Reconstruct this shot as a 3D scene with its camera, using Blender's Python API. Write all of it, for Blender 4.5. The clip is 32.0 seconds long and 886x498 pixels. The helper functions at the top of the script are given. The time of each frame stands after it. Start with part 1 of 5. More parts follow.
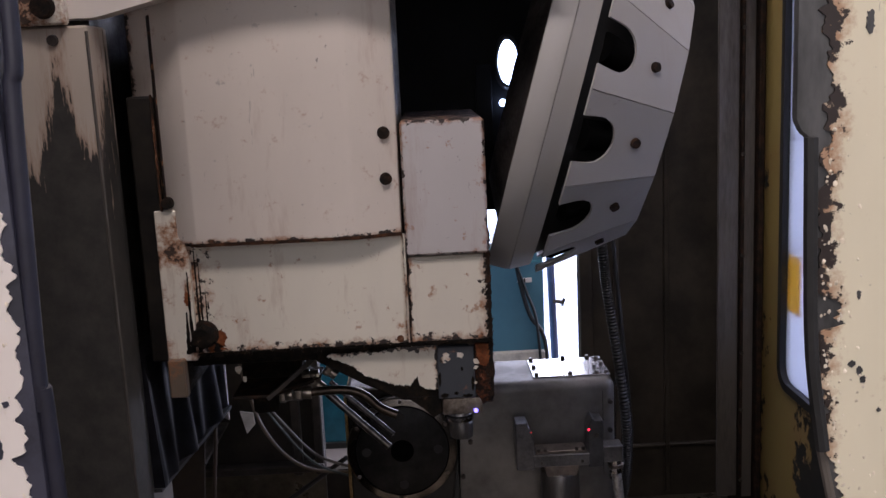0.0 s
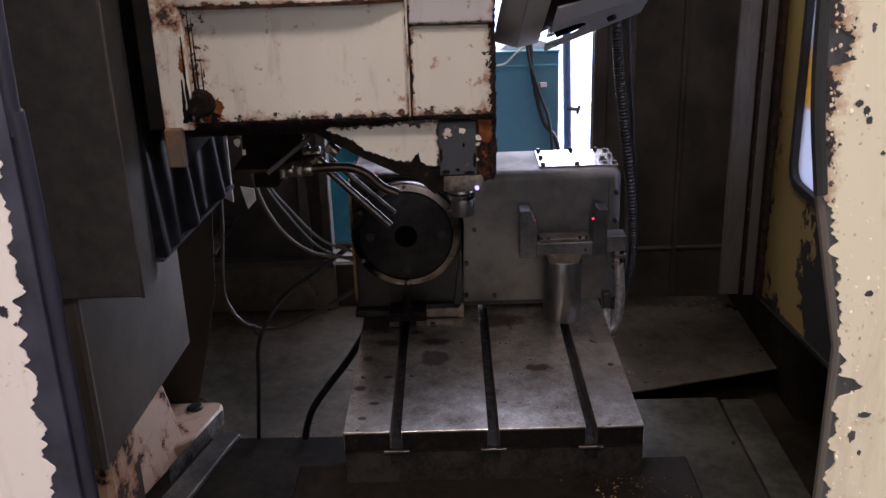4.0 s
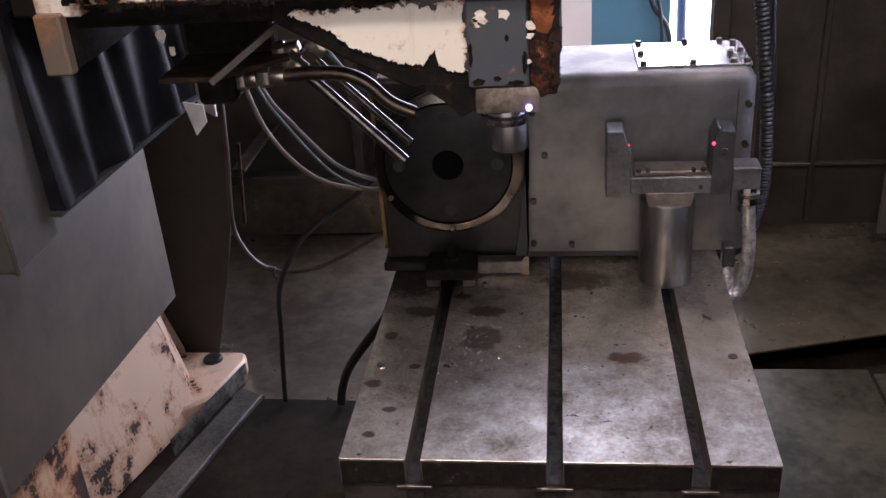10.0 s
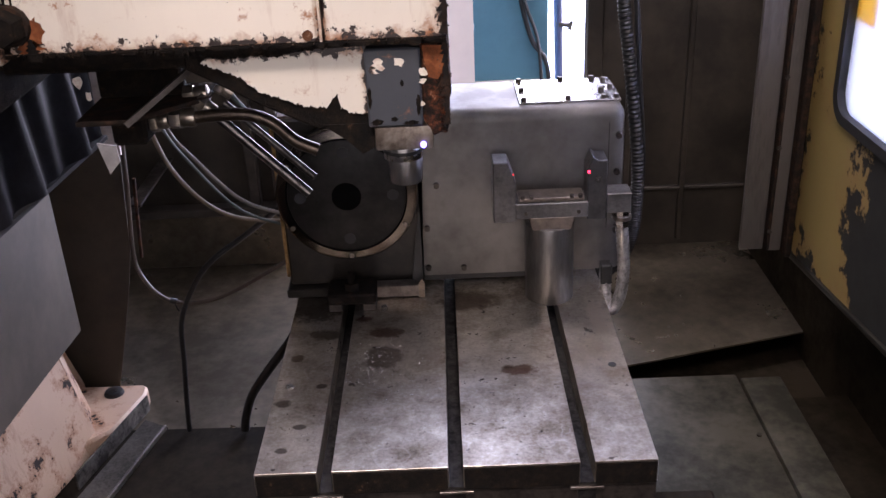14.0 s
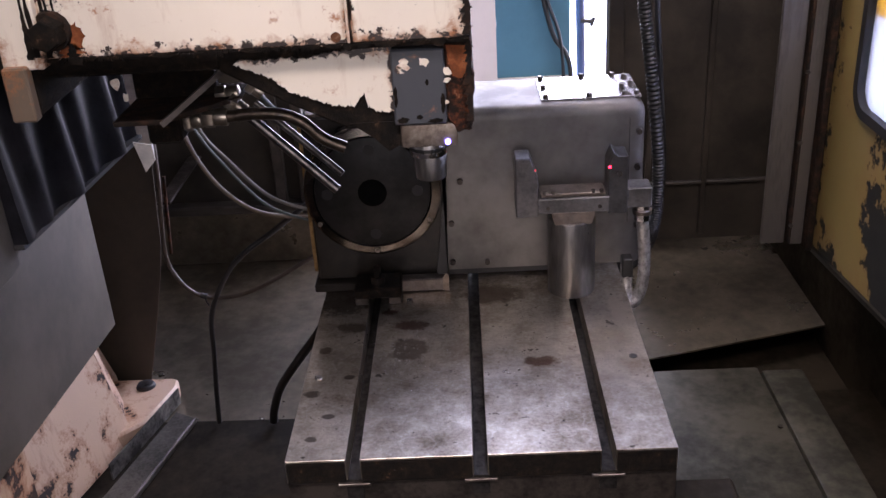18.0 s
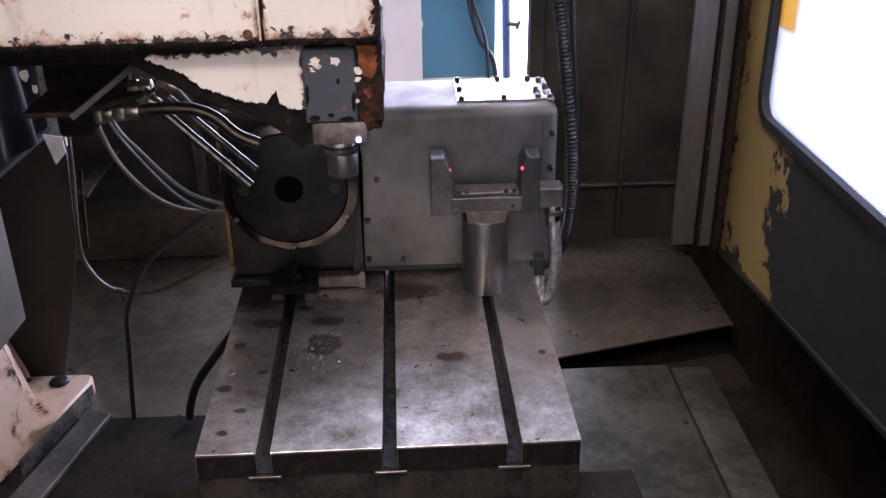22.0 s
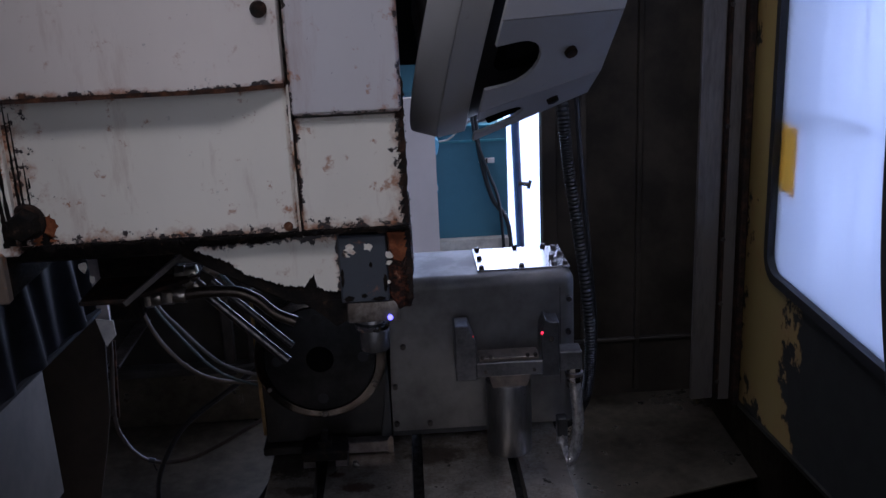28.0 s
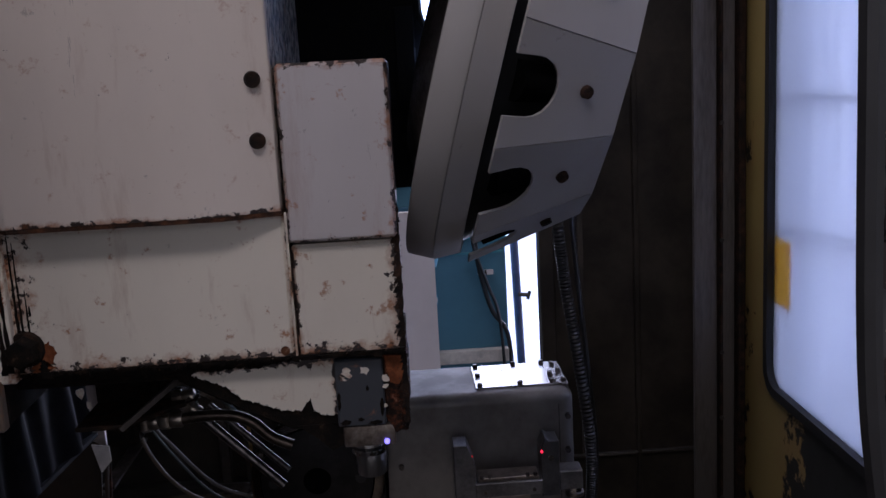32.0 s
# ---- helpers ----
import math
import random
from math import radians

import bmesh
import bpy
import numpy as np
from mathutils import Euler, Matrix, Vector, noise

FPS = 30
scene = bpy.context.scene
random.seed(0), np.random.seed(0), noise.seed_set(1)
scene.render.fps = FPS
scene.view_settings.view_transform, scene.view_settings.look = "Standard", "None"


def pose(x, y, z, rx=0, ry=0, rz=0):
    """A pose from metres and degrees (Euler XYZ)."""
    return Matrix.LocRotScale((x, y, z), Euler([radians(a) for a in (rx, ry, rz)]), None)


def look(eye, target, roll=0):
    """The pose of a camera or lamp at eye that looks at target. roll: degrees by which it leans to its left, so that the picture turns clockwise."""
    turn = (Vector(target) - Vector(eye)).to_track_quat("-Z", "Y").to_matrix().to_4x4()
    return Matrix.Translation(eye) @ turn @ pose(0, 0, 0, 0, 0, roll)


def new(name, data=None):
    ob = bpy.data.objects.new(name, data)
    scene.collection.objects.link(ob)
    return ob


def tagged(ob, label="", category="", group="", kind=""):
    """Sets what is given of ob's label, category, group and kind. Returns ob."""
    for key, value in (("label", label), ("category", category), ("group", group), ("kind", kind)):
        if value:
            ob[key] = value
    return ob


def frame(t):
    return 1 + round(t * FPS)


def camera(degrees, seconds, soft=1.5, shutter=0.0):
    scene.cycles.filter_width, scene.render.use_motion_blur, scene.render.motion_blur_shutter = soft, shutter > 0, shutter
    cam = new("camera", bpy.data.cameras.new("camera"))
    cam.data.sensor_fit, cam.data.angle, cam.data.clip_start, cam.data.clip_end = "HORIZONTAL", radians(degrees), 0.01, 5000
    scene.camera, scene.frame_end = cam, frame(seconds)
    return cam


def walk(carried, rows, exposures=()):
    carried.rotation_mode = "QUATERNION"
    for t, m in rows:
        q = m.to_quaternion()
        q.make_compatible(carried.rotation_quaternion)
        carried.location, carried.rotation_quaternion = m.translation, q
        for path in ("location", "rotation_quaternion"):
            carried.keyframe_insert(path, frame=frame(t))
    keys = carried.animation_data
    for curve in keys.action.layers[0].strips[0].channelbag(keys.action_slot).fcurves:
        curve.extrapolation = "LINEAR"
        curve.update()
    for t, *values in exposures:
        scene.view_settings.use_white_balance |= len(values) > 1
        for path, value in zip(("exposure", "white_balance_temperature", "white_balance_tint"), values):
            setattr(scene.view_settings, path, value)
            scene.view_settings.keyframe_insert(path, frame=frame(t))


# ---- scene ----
cam = camera(49.2, 32.0)
PATH = [
    (0, (-0.076, -1.405, 1.832), (-0.051, 0.562, 1.470), -2.7),
    (0.5, (-0.075, -1.401, 1.836), (-0.033, 0.590, 1.650), -2.7),
    (1, (-0.075, -1.398, 1.844), (-0.021, 0.601, 1.797), -2.6),
    (1.5, (-0.072, -1.400, 1.805), (-0.019, 0.597, 1.718), -2.9),
    (2, (-0.069, -1.393, 1.802), (-0.025, 0.583, 1.501), -3.6),
    (2.5, (-0.068, -1.398, 1.791), (-0.036, 0.546, 1.323), -3.9),
    (3, (-0.075, -1.394, 1.786), (-0.083, 0.516, 1.193), -4.4),
    (3.5, (-0.067, -1.394, 1.766), (-0.080, 0.486, 1.085), -2.2),
    (5.5, (0.028, -1.343, 1.755), (-0.050, 0.509, 1.004), -2.8),
    (6, (0.067, -1.261, 1.728), (-0.140, 0.578, 0.971), -3.8),
    (6.5, (0.040, -1.120, 1.682), (-0.122, 0.725, 0.926), -4.1),
    (7, (0.001, -0.941, 1.637), (0.064, 0.903, 0.864), -2.5),
    (7.5, (-0.004, -0.865, 1.628), (0.102, 0.967, 0.832), -1.9),
    (8, (0.011, -0.845, 1.623), (0.113, 0.981, 0.814), -1.7),
    (8.5, (0.015, -0.842, 1.630), (0.064, 0.980, 0.808), -1.7),
    (9, (0.018, -0.841, 1.625), (0.007, 0.973, 0.784), -2.3),
    (9.5, (0.021, -0.86, 1.622), (-0.089, 0.93, 0.736), -3.2),
    (10, (0.011, -0.867, 1.622), (-0.234, 0.896, 0.709), -4.2),
    (10.5, (0.011, -0.872, 1.628), (-0.252, 0.888, 0.715), -4.0),
    (11, (0.011, -0.871, 1.626), (-0.19, 0.903, 0.725), -3.3),
    (11.5, (0.012, -0.881, 1.628), (-0.118, 0.909, 0.744), -2.8),
    (12, (0.016, -0.901, 1.632), (-0.082, 0.892, 0.751), -3.0),
    (12.5, (0.011, -0.921, 1.643), (-0.077, 0.878, 0.772), -3.1),
    (13, (0.011, -0.942, 1.648), (-0.075, 0.857, 0.777), -3.4),
    (13.5, (0.004, -0.961, 1.662), (-0.033, 0.839, 0.791), -3.0),
    (14, (0.005, -0.956, 1.663), (-0.011, 0.843, 0.79), -2.6),
    (14.5, (0.007, -0.953, 1.664), (0.0, 0.858, 0.814), -2.5),
    (16.5, (0.02, -0.981, 1.669), (-0.009, 0.845, 0.855), -4.1),
    (17, (0.008, -0.988, 1.671), (0.002, 0.826, 0.828), -3.6),
    (17.5, (0.005, -0.988, 1.67), (-0.033, 0.814, 0.804), -3.5),
    (18, (0.004, -0.988, 1.675), (-0.06, 0.808, 0.798), -3.5),
    (18.5, (0.002, -0.994, 1.678), (-0.068, 0.809, 0.815), -3.4),
    (19, (0.008, -1.0, 1.683), (-0.032, 0.81, 0.833), -2.6),
    (19.5, (0.01, -1.0, 1.682), (0.032, 0.806, 0.824), -1.6),
    (20, (0.015, -1.001, 1.679), (0.068, 0.799, 0.81), -1.2),
    (20.5, (0.021, -1.007, 1.683), (0.081, 0.792, 0.811), -1.2),
    (21, (0.025, -1.011, 1.684), (0.091, 0.788, 0.813), -1.1),
    (21.5, (0.026, -1.011, 1.687), (0.101, 0.784, 0.809), -1.0),
    (22, (0.027, -1.012, 1.682), (0.108, 0.781, 0.799), -0.8),
    (22.5, (0.032, -1.016, 1.683), (0.116, 0.771, 0.788), -1.1),
    (23, (0.033, -1.023, 1.689), (0.116, 0.763, 0.791), -1.0),
    (23.5, (0.035, -1.03, 1.697), (0.107, 0.758, 0.805), -1.1),
    (24, (0.036, -1.043, 1.701), (0.077, 0.757, 0.83), -1.6),
    (24.5, (0.039, -1.061, 1.702), (0.015, 0.751, 0.856), -2.6),
    (26.5, (0.010, -1.038, 1.717), (-0.030, 0.798, 0.924), -2.9),
    (27, (0.013, -1.068, 1.731), (0.025, 0.826, 1.088), -2.7),
    (27.5, (0.014, -1.067, 1.733), (0.082, 0.842, 1.140), -2.6),
    (28, (0.012, -1.072, 1.736), (0.075, 0.836, 1.142), -2.7),
    (28.5, (0.018, -1.074, 1.741), (0.073, 0.829, 1.129), -2.6),
    (29, (0.018, -1.078, 1.750), (0.103, 0.870, 1.306), -2.9),
    (29.5, (0.020, -1.067, 1.747), (0.097, 0.913, 1.476), -3.2),
    (30, (0.019, -1.073, 1.749), (0.082, 0.909, 1.487), -3.4),
    (30.5, (0.017, -1.077, 1.755), (0.083, 0.900, 1.456), -3.3),
    (31, (0.019, -1.076, 1.756), (0.106, 0.892, 1.415), -3.2),
    (31.5, (0.021, -1.074, 1.751), (0.109, 0.892, 1.392), -3.0),
    (32, (0.019, -1.080, 1.756), (0.093, 0.883, 1.377), -3.2),
]
EXPOSURES = [(0.0, -1.22, 6300, 20), (1.0, -1.05, 6150, 20), (2.0, -1.28, 6300, 19), (3.5, -1.15, 6350, 20), (5.5, -0.22, 6800, 21), (6.5, -0.05, 6600, 21), (8.0, 0.08, 6000, 21), (10.0, 0.12, 6600, 22), (13.0, 0.14, 6500, 24), (18.0, 0.12, 6450, 25), (22.0, 0.14, 6200, 25), (24.5, 0.14, 6200, 25), (26.5, -0.1, 6000, 22), (27.3, -1.35, 5400, 19), (29.0, -1.8, 5250, 18), (31.0, -1.9, 5300, 19), (32.0, -1.95, 5800, 22)]
walk(cam, [(t, look(eye, target, roll)) for t, eye, target, roll in PATH], EXPOSURES)

# ---- world and light ----
world = bpy.data.worlds.new("world")
scene.world = world
world.use_nodes = True
wn = world.node_tree.nodes
sky = wn.new("ShaderNodeTexSky")
sky.sky_type, sky.sun_disc = "NISHITA", False
sky.sun_elevation, sky.sun_rotation = radians(38), radians(20)
wn["Background"].inputs[1].default_value = 0.10
world.node_tree.links.new(sky.outputs[0], wn["Background"].inputs[0])


def area(name, m, sx, sy, watts, colour):
    d = bpy.data.lights.new(name, "AREA")
    d.shape, d.size, d.size_y, d.energy, d.color = "RECTANGLE", sx, sy, watts, colour
    o = new(name, d)
    o.matrix_world = m
    return o


# daylight: an unseen window added behind the walk; beyond the far machine; outside right
area("front_fill_lamp", look((0.2, -4.9, 2.7), (0.0, 0, 1.5)), 5.0, 2.2, 105, (1.0, 0.94, 0.89))
area("window_light_back", look((1.10, 3.64, 1.50), (1.10, 0, 1.50)), 2.1, 2.94, 180, (0.93, 0.95, 1.0))
area("window_light_side", look((4.8, 0.3, 2.4), (0.8, 0.3, 1.5)), 4.0, 2.6, 105, (0.88, 0.93, 1.0))
# unseen fill lamp added to brighten the neighbouring machine
area("neighbour_fill_lamp", look((-0.6, 1.95, 4.88), (-0.6, 2.1, 0)), 2.4, 0.3, 210, (1.0, 0.93, 0.88))
# unseen overhead lamp in front of the machine, placed by the arm's shadow
area("unseen_overhead_lamp", look((-0.1, -2.4, 4.88), (-0.1, -1.6, 0)), 3.4, 0.7, 330, (1.0, 0.92, 0.85))


# ---- materials ----
def shader(name):
    m = bpy.data.materials.new(name)
    m.use_nodes = True
    return m, m.node_tree.nodes, m.node_tree.links, m.node_tree.nodes["Principled BSDF"]


def noise_node(n, l, scale, detail=6, rough=0.6, stretch=None, rnd=False):
    co = n.new("ShaderNodeTexCoord")
    mp = n.new("ShaderNodeMapping")
    if stretch:
        mp.inputs["Scale"].default_value = stretch
    l.new(co.outputs["Object"], mp.inputs["Vector"])
    t = n.new("ShaderNodeTexNoise")
    t.inputs["Scale"].default_value, t.inputs["Detail"].default_value, t.inputs["Roughness"].default_value = scale, detail, rough
    l.new(mp.outputs[0], t.inputs["Vector"])
    return t.outputs["Fac"]


def ramp(n, l, fac, stops):
    r = n.new("ShaderNodeValToRGB")
    el = r.color_ramp.elements
    while len(el) < len(stops):
        el.new(0.5)
    for e, (p, c) in zip(el, stops):
        e.position = p
        e.color = (*c, 1) if len(c) == 3 else c
    l.new(fac, r.inputs[0])
    return r.outputs[0]


def mixed(n, l, fac, a, b):
    m = n.new("ShaderNodeMix")
    m.data_type = "RGBA"
    for sock, v in ((m.inputs[0], fac), (m.inputs[6], a), (m.inputs[7], b)):
        if hasattr(v, "links"):
            l.new(v, sock)
        else:
            sock.default_value = v if isinstance(v, float) else (*v, 1)
    return m.outputs[2]


def maths(n, l, op, a, b=0.0):
    m = n.new("ShaderNodeMath")
    m.operation = op
    for sock, v in zip(m.inputs, (a, b)):
        if hasattr(v, "links"):
            l.new(v, sock)
        else:
            sock.default_value = v
    return m.outputs[0]


def bumped(n, l, p, height, strength=0.3, dist=0.002):
    b = n.new("ShaderNodeBump")
    b.inputs["Strength"].default_value, b.inputs["Distance"].default_value = strength, dist
    l.new(height, b.inputs["Height"])
    l.new(b.outputs[0], p.inputs["Normal"])


def axis_value(n, l, axis):
    co, sep = n.new("ShaderNodeTexCoord"), n.new("ShaderNodeSeparateXYZ")
    l.new(co.outputs["Object"], sep.inputs[0])
    return sep.outputs[axis]


def metal(name, dark, light, rough=(0.25, 0.5), scale=9, metallic=0.9, stretch=None, bump=0.15, fine=160):
    m, n, l, p = shader(name)
    big, small = noise_node(n, l, scale, 8, 0.65, stretch), noise_node(n, l, fine, 3, 0.6, stretch)
    f = maths(n, l, "ADD", maths(n, l, "MULTIPLY", big, 0.75), maths(n, l, "MULTIPLY", small, 0.25))
    l.new(ramp(n, l, f, [(0.40, dark), (0.585, light)]), p.inputs["Base Color"])
    r = ramp(n, l, f, [(0.38, (rough[1],) * 3), (0.60, (rough[0],) * 3)])
    l.new(r, p.inputs["Roughness"])
    p.inputs["Metallic"].default_value = metallic
    bumped(n, l, p, f, bump)
    return m


def plain(name, colour, rough=0.5, metallic=0.0, vary=0.25, scale=14, bump=0.1):
    m, n, l, p = shader(name)
    f = noise_node(n, l, scale, 7, 0.65)
    dark = tuple(c * (1 - vary) for c in colour)
    light = tuple(min(1, c * (1 + vary * 0.6)) for c in colour)
    l.new(ramp(n, l, f, [(0.40, dark), (0.60, light)]), p.inputs["Base Color"])
    p.inputs["Roughness"].default_value, p.inputs["Metallic"].default_value = rough, metallic
    bumped(n, l, p, noise_node(n, l, scale * 9, 4), bump)
    return m


def chipped(name, paint, under, cut=0.36, scale=7.0, rust=0.0, rough=0.45, edge=None, stain=0.12, spread=0.02, scratch=0.0, bleed=(), stretch=None):
    """Paint that has flaked off in patches. edge: (axis, place, reach, gain): flaking grows towards that place."""
    m, n, l, p = shader(name)
    f = maths(n, l, "ADD", maths(n, l, "MULTIPLY", noise_node(n, l, scale, 9, 0.62, stretch), 0.8), maths(n, l, "MULTIPLY", noise_node(n, l, scale * 11, 4, 0.7, stretch), 0.2))
    if edge:
        axis, place, reach, gain = edge
        d = maths(n, l, "ABSOLUTE", maths(n, l, "SUBTRACT", axis_value(n, l, axis), place))
        near = maths(n, l, "MAXIMUM", maths(n, l, "SUBTRACT", 1.0, maths(n, l, "DIVIDE", d, reach)), 0.0)
        f = maths(n, l, "SUBTRACT", f, maths(n, l, "MULTIPLY", near, gain))
    on = ramp(n, l, f, [(cut, (0, 0, 0)), (cut + spread, (1, 1, 1))])
    tone = noise_node(n, l, 3.1, 6, 0.6, (1, 1, 0.45))
    dirt = tuple(c * (1 - stain * 3) for c in paint)
    coat = mixed(n, l, ramp(n, l, tone, [(0.38, (1, 1, 1)), (0.62, (0, 0, 0))]), paint, tuple(c * (1 - stain) for c in paint))
    specks = ramp(n, l, noise_node(n, l, 46, 5, 0.7), [(0.29, (1, 1, 1)), (0.33, (0, 0, 0))])
    coat = mixed(n, l, specks, coat, dirt)
    if rust:
        streak = ramp(n, l, noise_node(n, l, 9, 7, 0.7, (1.6, 1.6, 0.28)), [(0.56, (0, 0, 0)), (0.74, (rust,) * 3)])
        coat = mixed(n, l, streak, coat, (0.23, 0.085, 0.03))
        rim = ramp(n, l, f, [(cut + spread, (rust,) * 3), (cut + 0.085, (0, 0, 0))])
        coat = mixed(n, l, rim, coat, (0.30, 0.12, 0.045))
    if scratch:
        lines = ramp(n, l, noise_node(n, l, 34, 6, 0.8, (2.6, 2.6, 0.40)), [(0.318, (scratch,) * 3), (0.332, (0, 0, 0))])
        coat = mixed(n, l, lines, coat, (0.055, 0.040, 0.03))
        flecks = ramp(n, l, noise_node(n, l, 120, 3, 0.6), [(0.235, (scratch,) * 3), (0.26, (0, 0, 0))])
        coat = mixed(n, l, flecks, coat, (0.06, 0.035, 0.022))
    for axis, place, reach in bleed:
        d = maths(n, l, "ABSOLUTE", maths(n, l, "SUBTRACT", axis_value(n, l, axis), place))
        near = maths(n, l, "SUBTRACT", 1.0, maths(n, l, "DIVIDE", d, reach))
        near = maths(n, l, "MAXIMUM", near, 0.0)
        g = maths(n, l, "ADD", maths(n, l, "MULTIPLY", near, 0.34), noise_node(n, l, 34, 7, 0.72))
        coat = mixed(n, l, ramp(n, l, g, [(0.60, (0, 0, 0)), (0.80, (0.75,) * 3)]), coat, (0.30, 0.115, 0.04))
        h = maths(n, l, "ADD", maths(n, l, "MULTIPLY", near, 0.30), noise_node(n, l, 75, 6, 0.7))
        coat = mixed(n, l, ramp(n, l, h, [(0.685, (0, 0, 0)), (0.71, (1, 1, 1))]), coat, (0.020, 0.012, 0.009))
    base = ramp(n, l, noise_node(n, l, 24, 6, 0.7), [(0.35, tuple(c * 0.55 for c in under)), (0.65, under)])
    l.new(mixed(n, l, on, base, coat), p.inputs["Base Color"])
    l.new(ramp(n, l, f, [(cut, (0.75,) * 3), (cut + spread, (rough,) * 3)]), p.inputs["Roughness"])
    bumped(n, l, p, on, 0.55, 0.0015)
    return m


def rusted(name, tones, scale=45, rough=0.8):
    m, n, l, p = shader(name)
    f = noise_node(n, l, scale, 8, 0.72)
    l.new(ramp(n, l, f, list(zip((0.38, 0.50, 0.62, 0.70), tones))), p.inputs["Base Color"])
    p.inputs["Roughness"].default_value = rough
    p.inputs["Specular IOR Level"].default_value = 0.15
    bumped(n, l, p, noise_node(n, l, scale * 2.5, 6, 0.7), 0.9, 0.003)
    return m


def table_steel(name):
    """Worn table steel: wiped bright patches, dark pitting, and brown oil stains of their own shapes."""
    m, n, l, p = shader(name)
    big, mid, small = noise_node(n, l, 5, 8, 0.65), noise_node(n, l, 26, 7, 0.7), noise_node(n, l, 190, 4, 0.6)
    f = maths(n, l, "ADD", maths(n, l, "MULTIPLY", big, 0.5), maths(n, l, "ADD", maths(n, l, "MULTIPLY", mid, 0.35), maths(n, l, "MULTIPLY", small, 0.15)))
    col = ramp(n, l, f, [(0.38, (0.14, 0.108, 0.078)), (0.50, (0.39, 0.345, 0.285)), (0.62, (0.68, 0.635, 0.555))])
    spots = ramp(n, l, noise_node(n, l, 34, 3, 0.55), [(0.27, (0.9,) * 3), (0.315, (0, 0, 0))])
    col = mixed(n, l, spots, col, (0.035, 0.026, 0.02))
    swirl = ramp(n, l, noise_node(n, l, 11, 3, 0.5), [(0.488, (0, 0, 0)), (0.5, (0.13,) * 3), (0.512, (0, 0, 0))])
    col = mixed(n, l, swirl, col, (0.80, 0.77, 0.73))
    scuff = ramp(n, l, noise_node(n, l, 17, 4, 0.55, (1, 0.5, 1)), [(0.445, (0, 0, 0)), (0.452, (0.25,) * 3), (0.459, (0, 0, 0))])
    col = mixed(n, l, scuff, col, (0.10, 0.085, 0.07))
    pits = ramp(n, l, noise_node(n, l, 95, 2, 0.5), [(0.24, (0.8,) * 3), (0.28, (0, 0, 0))])
    col = mixed(n, l, pits, col, (0.03, 0.022, 0.018))
    x, y = axis_value(n, l, 0), axis_value(n, l, 1)
    wob = maths(n, l, "MULTIPLY", maths(n, l, "SUBTRACT", noise_node(n, l, 55, 6, 0.7), 0.5), 3.4)
    for sx, sy, rx, ry, tone in ((0.095, 0.212, 0.026, 0.013, (0.10, 0.04, 0.022)), (-0.098, 0.33, 0.028, 0.015, (0.085, 0.034, 0.02)), (-0.135, 0.375, 0.014, 0.010, (0.10, 0.03, 0.02)), (-0.215, 0.43, 0.060, 0.06, (0.06, 0.042, 0.03)), (-0.205, 0.095, 0.009, 0.006, (0.05, 0.038, 0.03)), (-0.228, 0.265, 0.010, 0.010, (0.09, 0.06, 0.04)), (-0.19, 0.33, 0.026, 0.016, (0.10, 0.07, 0.05)), (-0.222, 0.045, 0.008, 0.006, (0.05, 0.038, 0.03)), (0.03, 0.42, 0.05, 0.03, (0.10, 0.07, 0.05)), (-0.10, 0.26, 0.03, 0.03, (0.13, 0.10, 0.08)), (0.232, 0.35, 0.02, 0.045, (0.60, 0.53, 0.45)), (-0.235, 0.15, 0.012, 0.009, (0.045, 0.034, 0.024)), (-0.185, 0.19, 0.008, 0.006, (0.05, 0.036, 0.026))):
        dx = maths(n, l, "DIVIDE", maths(n, l, "SUBTRACT", x, sx), rx)
        dy = maths(n, l, "DIVIDE", maths(n, l, "SUBTRACT", y, sy), ry)
        r2 = maths(n, l, "ADD", maths(n, l, "ADD", maths(n, l, "MULTIPLY", dx, dx), maths(n, l, "MULTIPLY", dy, dy)), wob)
        col = mixed(n, l, ramp(n, l, maths(n, l, "MULTIPLY", r2, 0.5), [(0.30, (0.8,) * 3), (0.62, (0, 0, 0))]), col, tone)
    l.new(col, p.inputs["Base Color"])
    l.new(ramp(n, l, f, [(0.38, (0.50,) * 3), (0.60, (0.27,) * 3)]), p.inputs["Roughness"])
    p.inputs["Metallic"].default_value = 0.95
    bumped(n, l, p, f, 0.3)
    return m


CREAM = (0.71, 0.65, 0.54)
M_cream = chipped("cream_paint", CREAM, (0.10, 0.085, 0.07), 0.30, 6.0, 0.6)
M_cream_soft = chipped("cover_paint", (0.66, 0.58, 0.50), (0.10, 0.085, 0.07), 0.25, 12.0, 0.45, scratch=0.4, bleed=((2, 1.60, 0.012), (0, -0.50, 0.014)))
M_cream_clean = chipped("arm_paint", (0.74, 0.66, 0.58), (0.16, 0.13, 0.10), 0.20, 5.0, 0.2, stain=0.07)
M_cream_plain = plain("cream_plain", (0.55, 0.50, 0.42), 0.5)
M_head = chipped("head_paint", CREAM, (0.06, 0.045, 0.035), 0.30, 16.0, 0.6, edge=(2, 1.425, 0.022, 0.20), scratch=0.9, bleed=((2, 1.428, 0.024), (0, 0.010, 0.022), (2, 1.600, 0.008), (0, -0.113, 0.010), (0, -0.462, 0.090), (0, -0.462, 0.055)))
M_head_rusty = chipped("rusty_head_paint", CREAM, (0.07, 0.04, 0.025), 0.42, 13.0, 0.9)
M_web = chipped("web_paint", CREAM, (0.045, 0.038, 0.034), 0.325, 42.0, 0.5, scratch=0.8, bleed=((2, 1.420, 0.012), (0, -0.073, 0.010)))
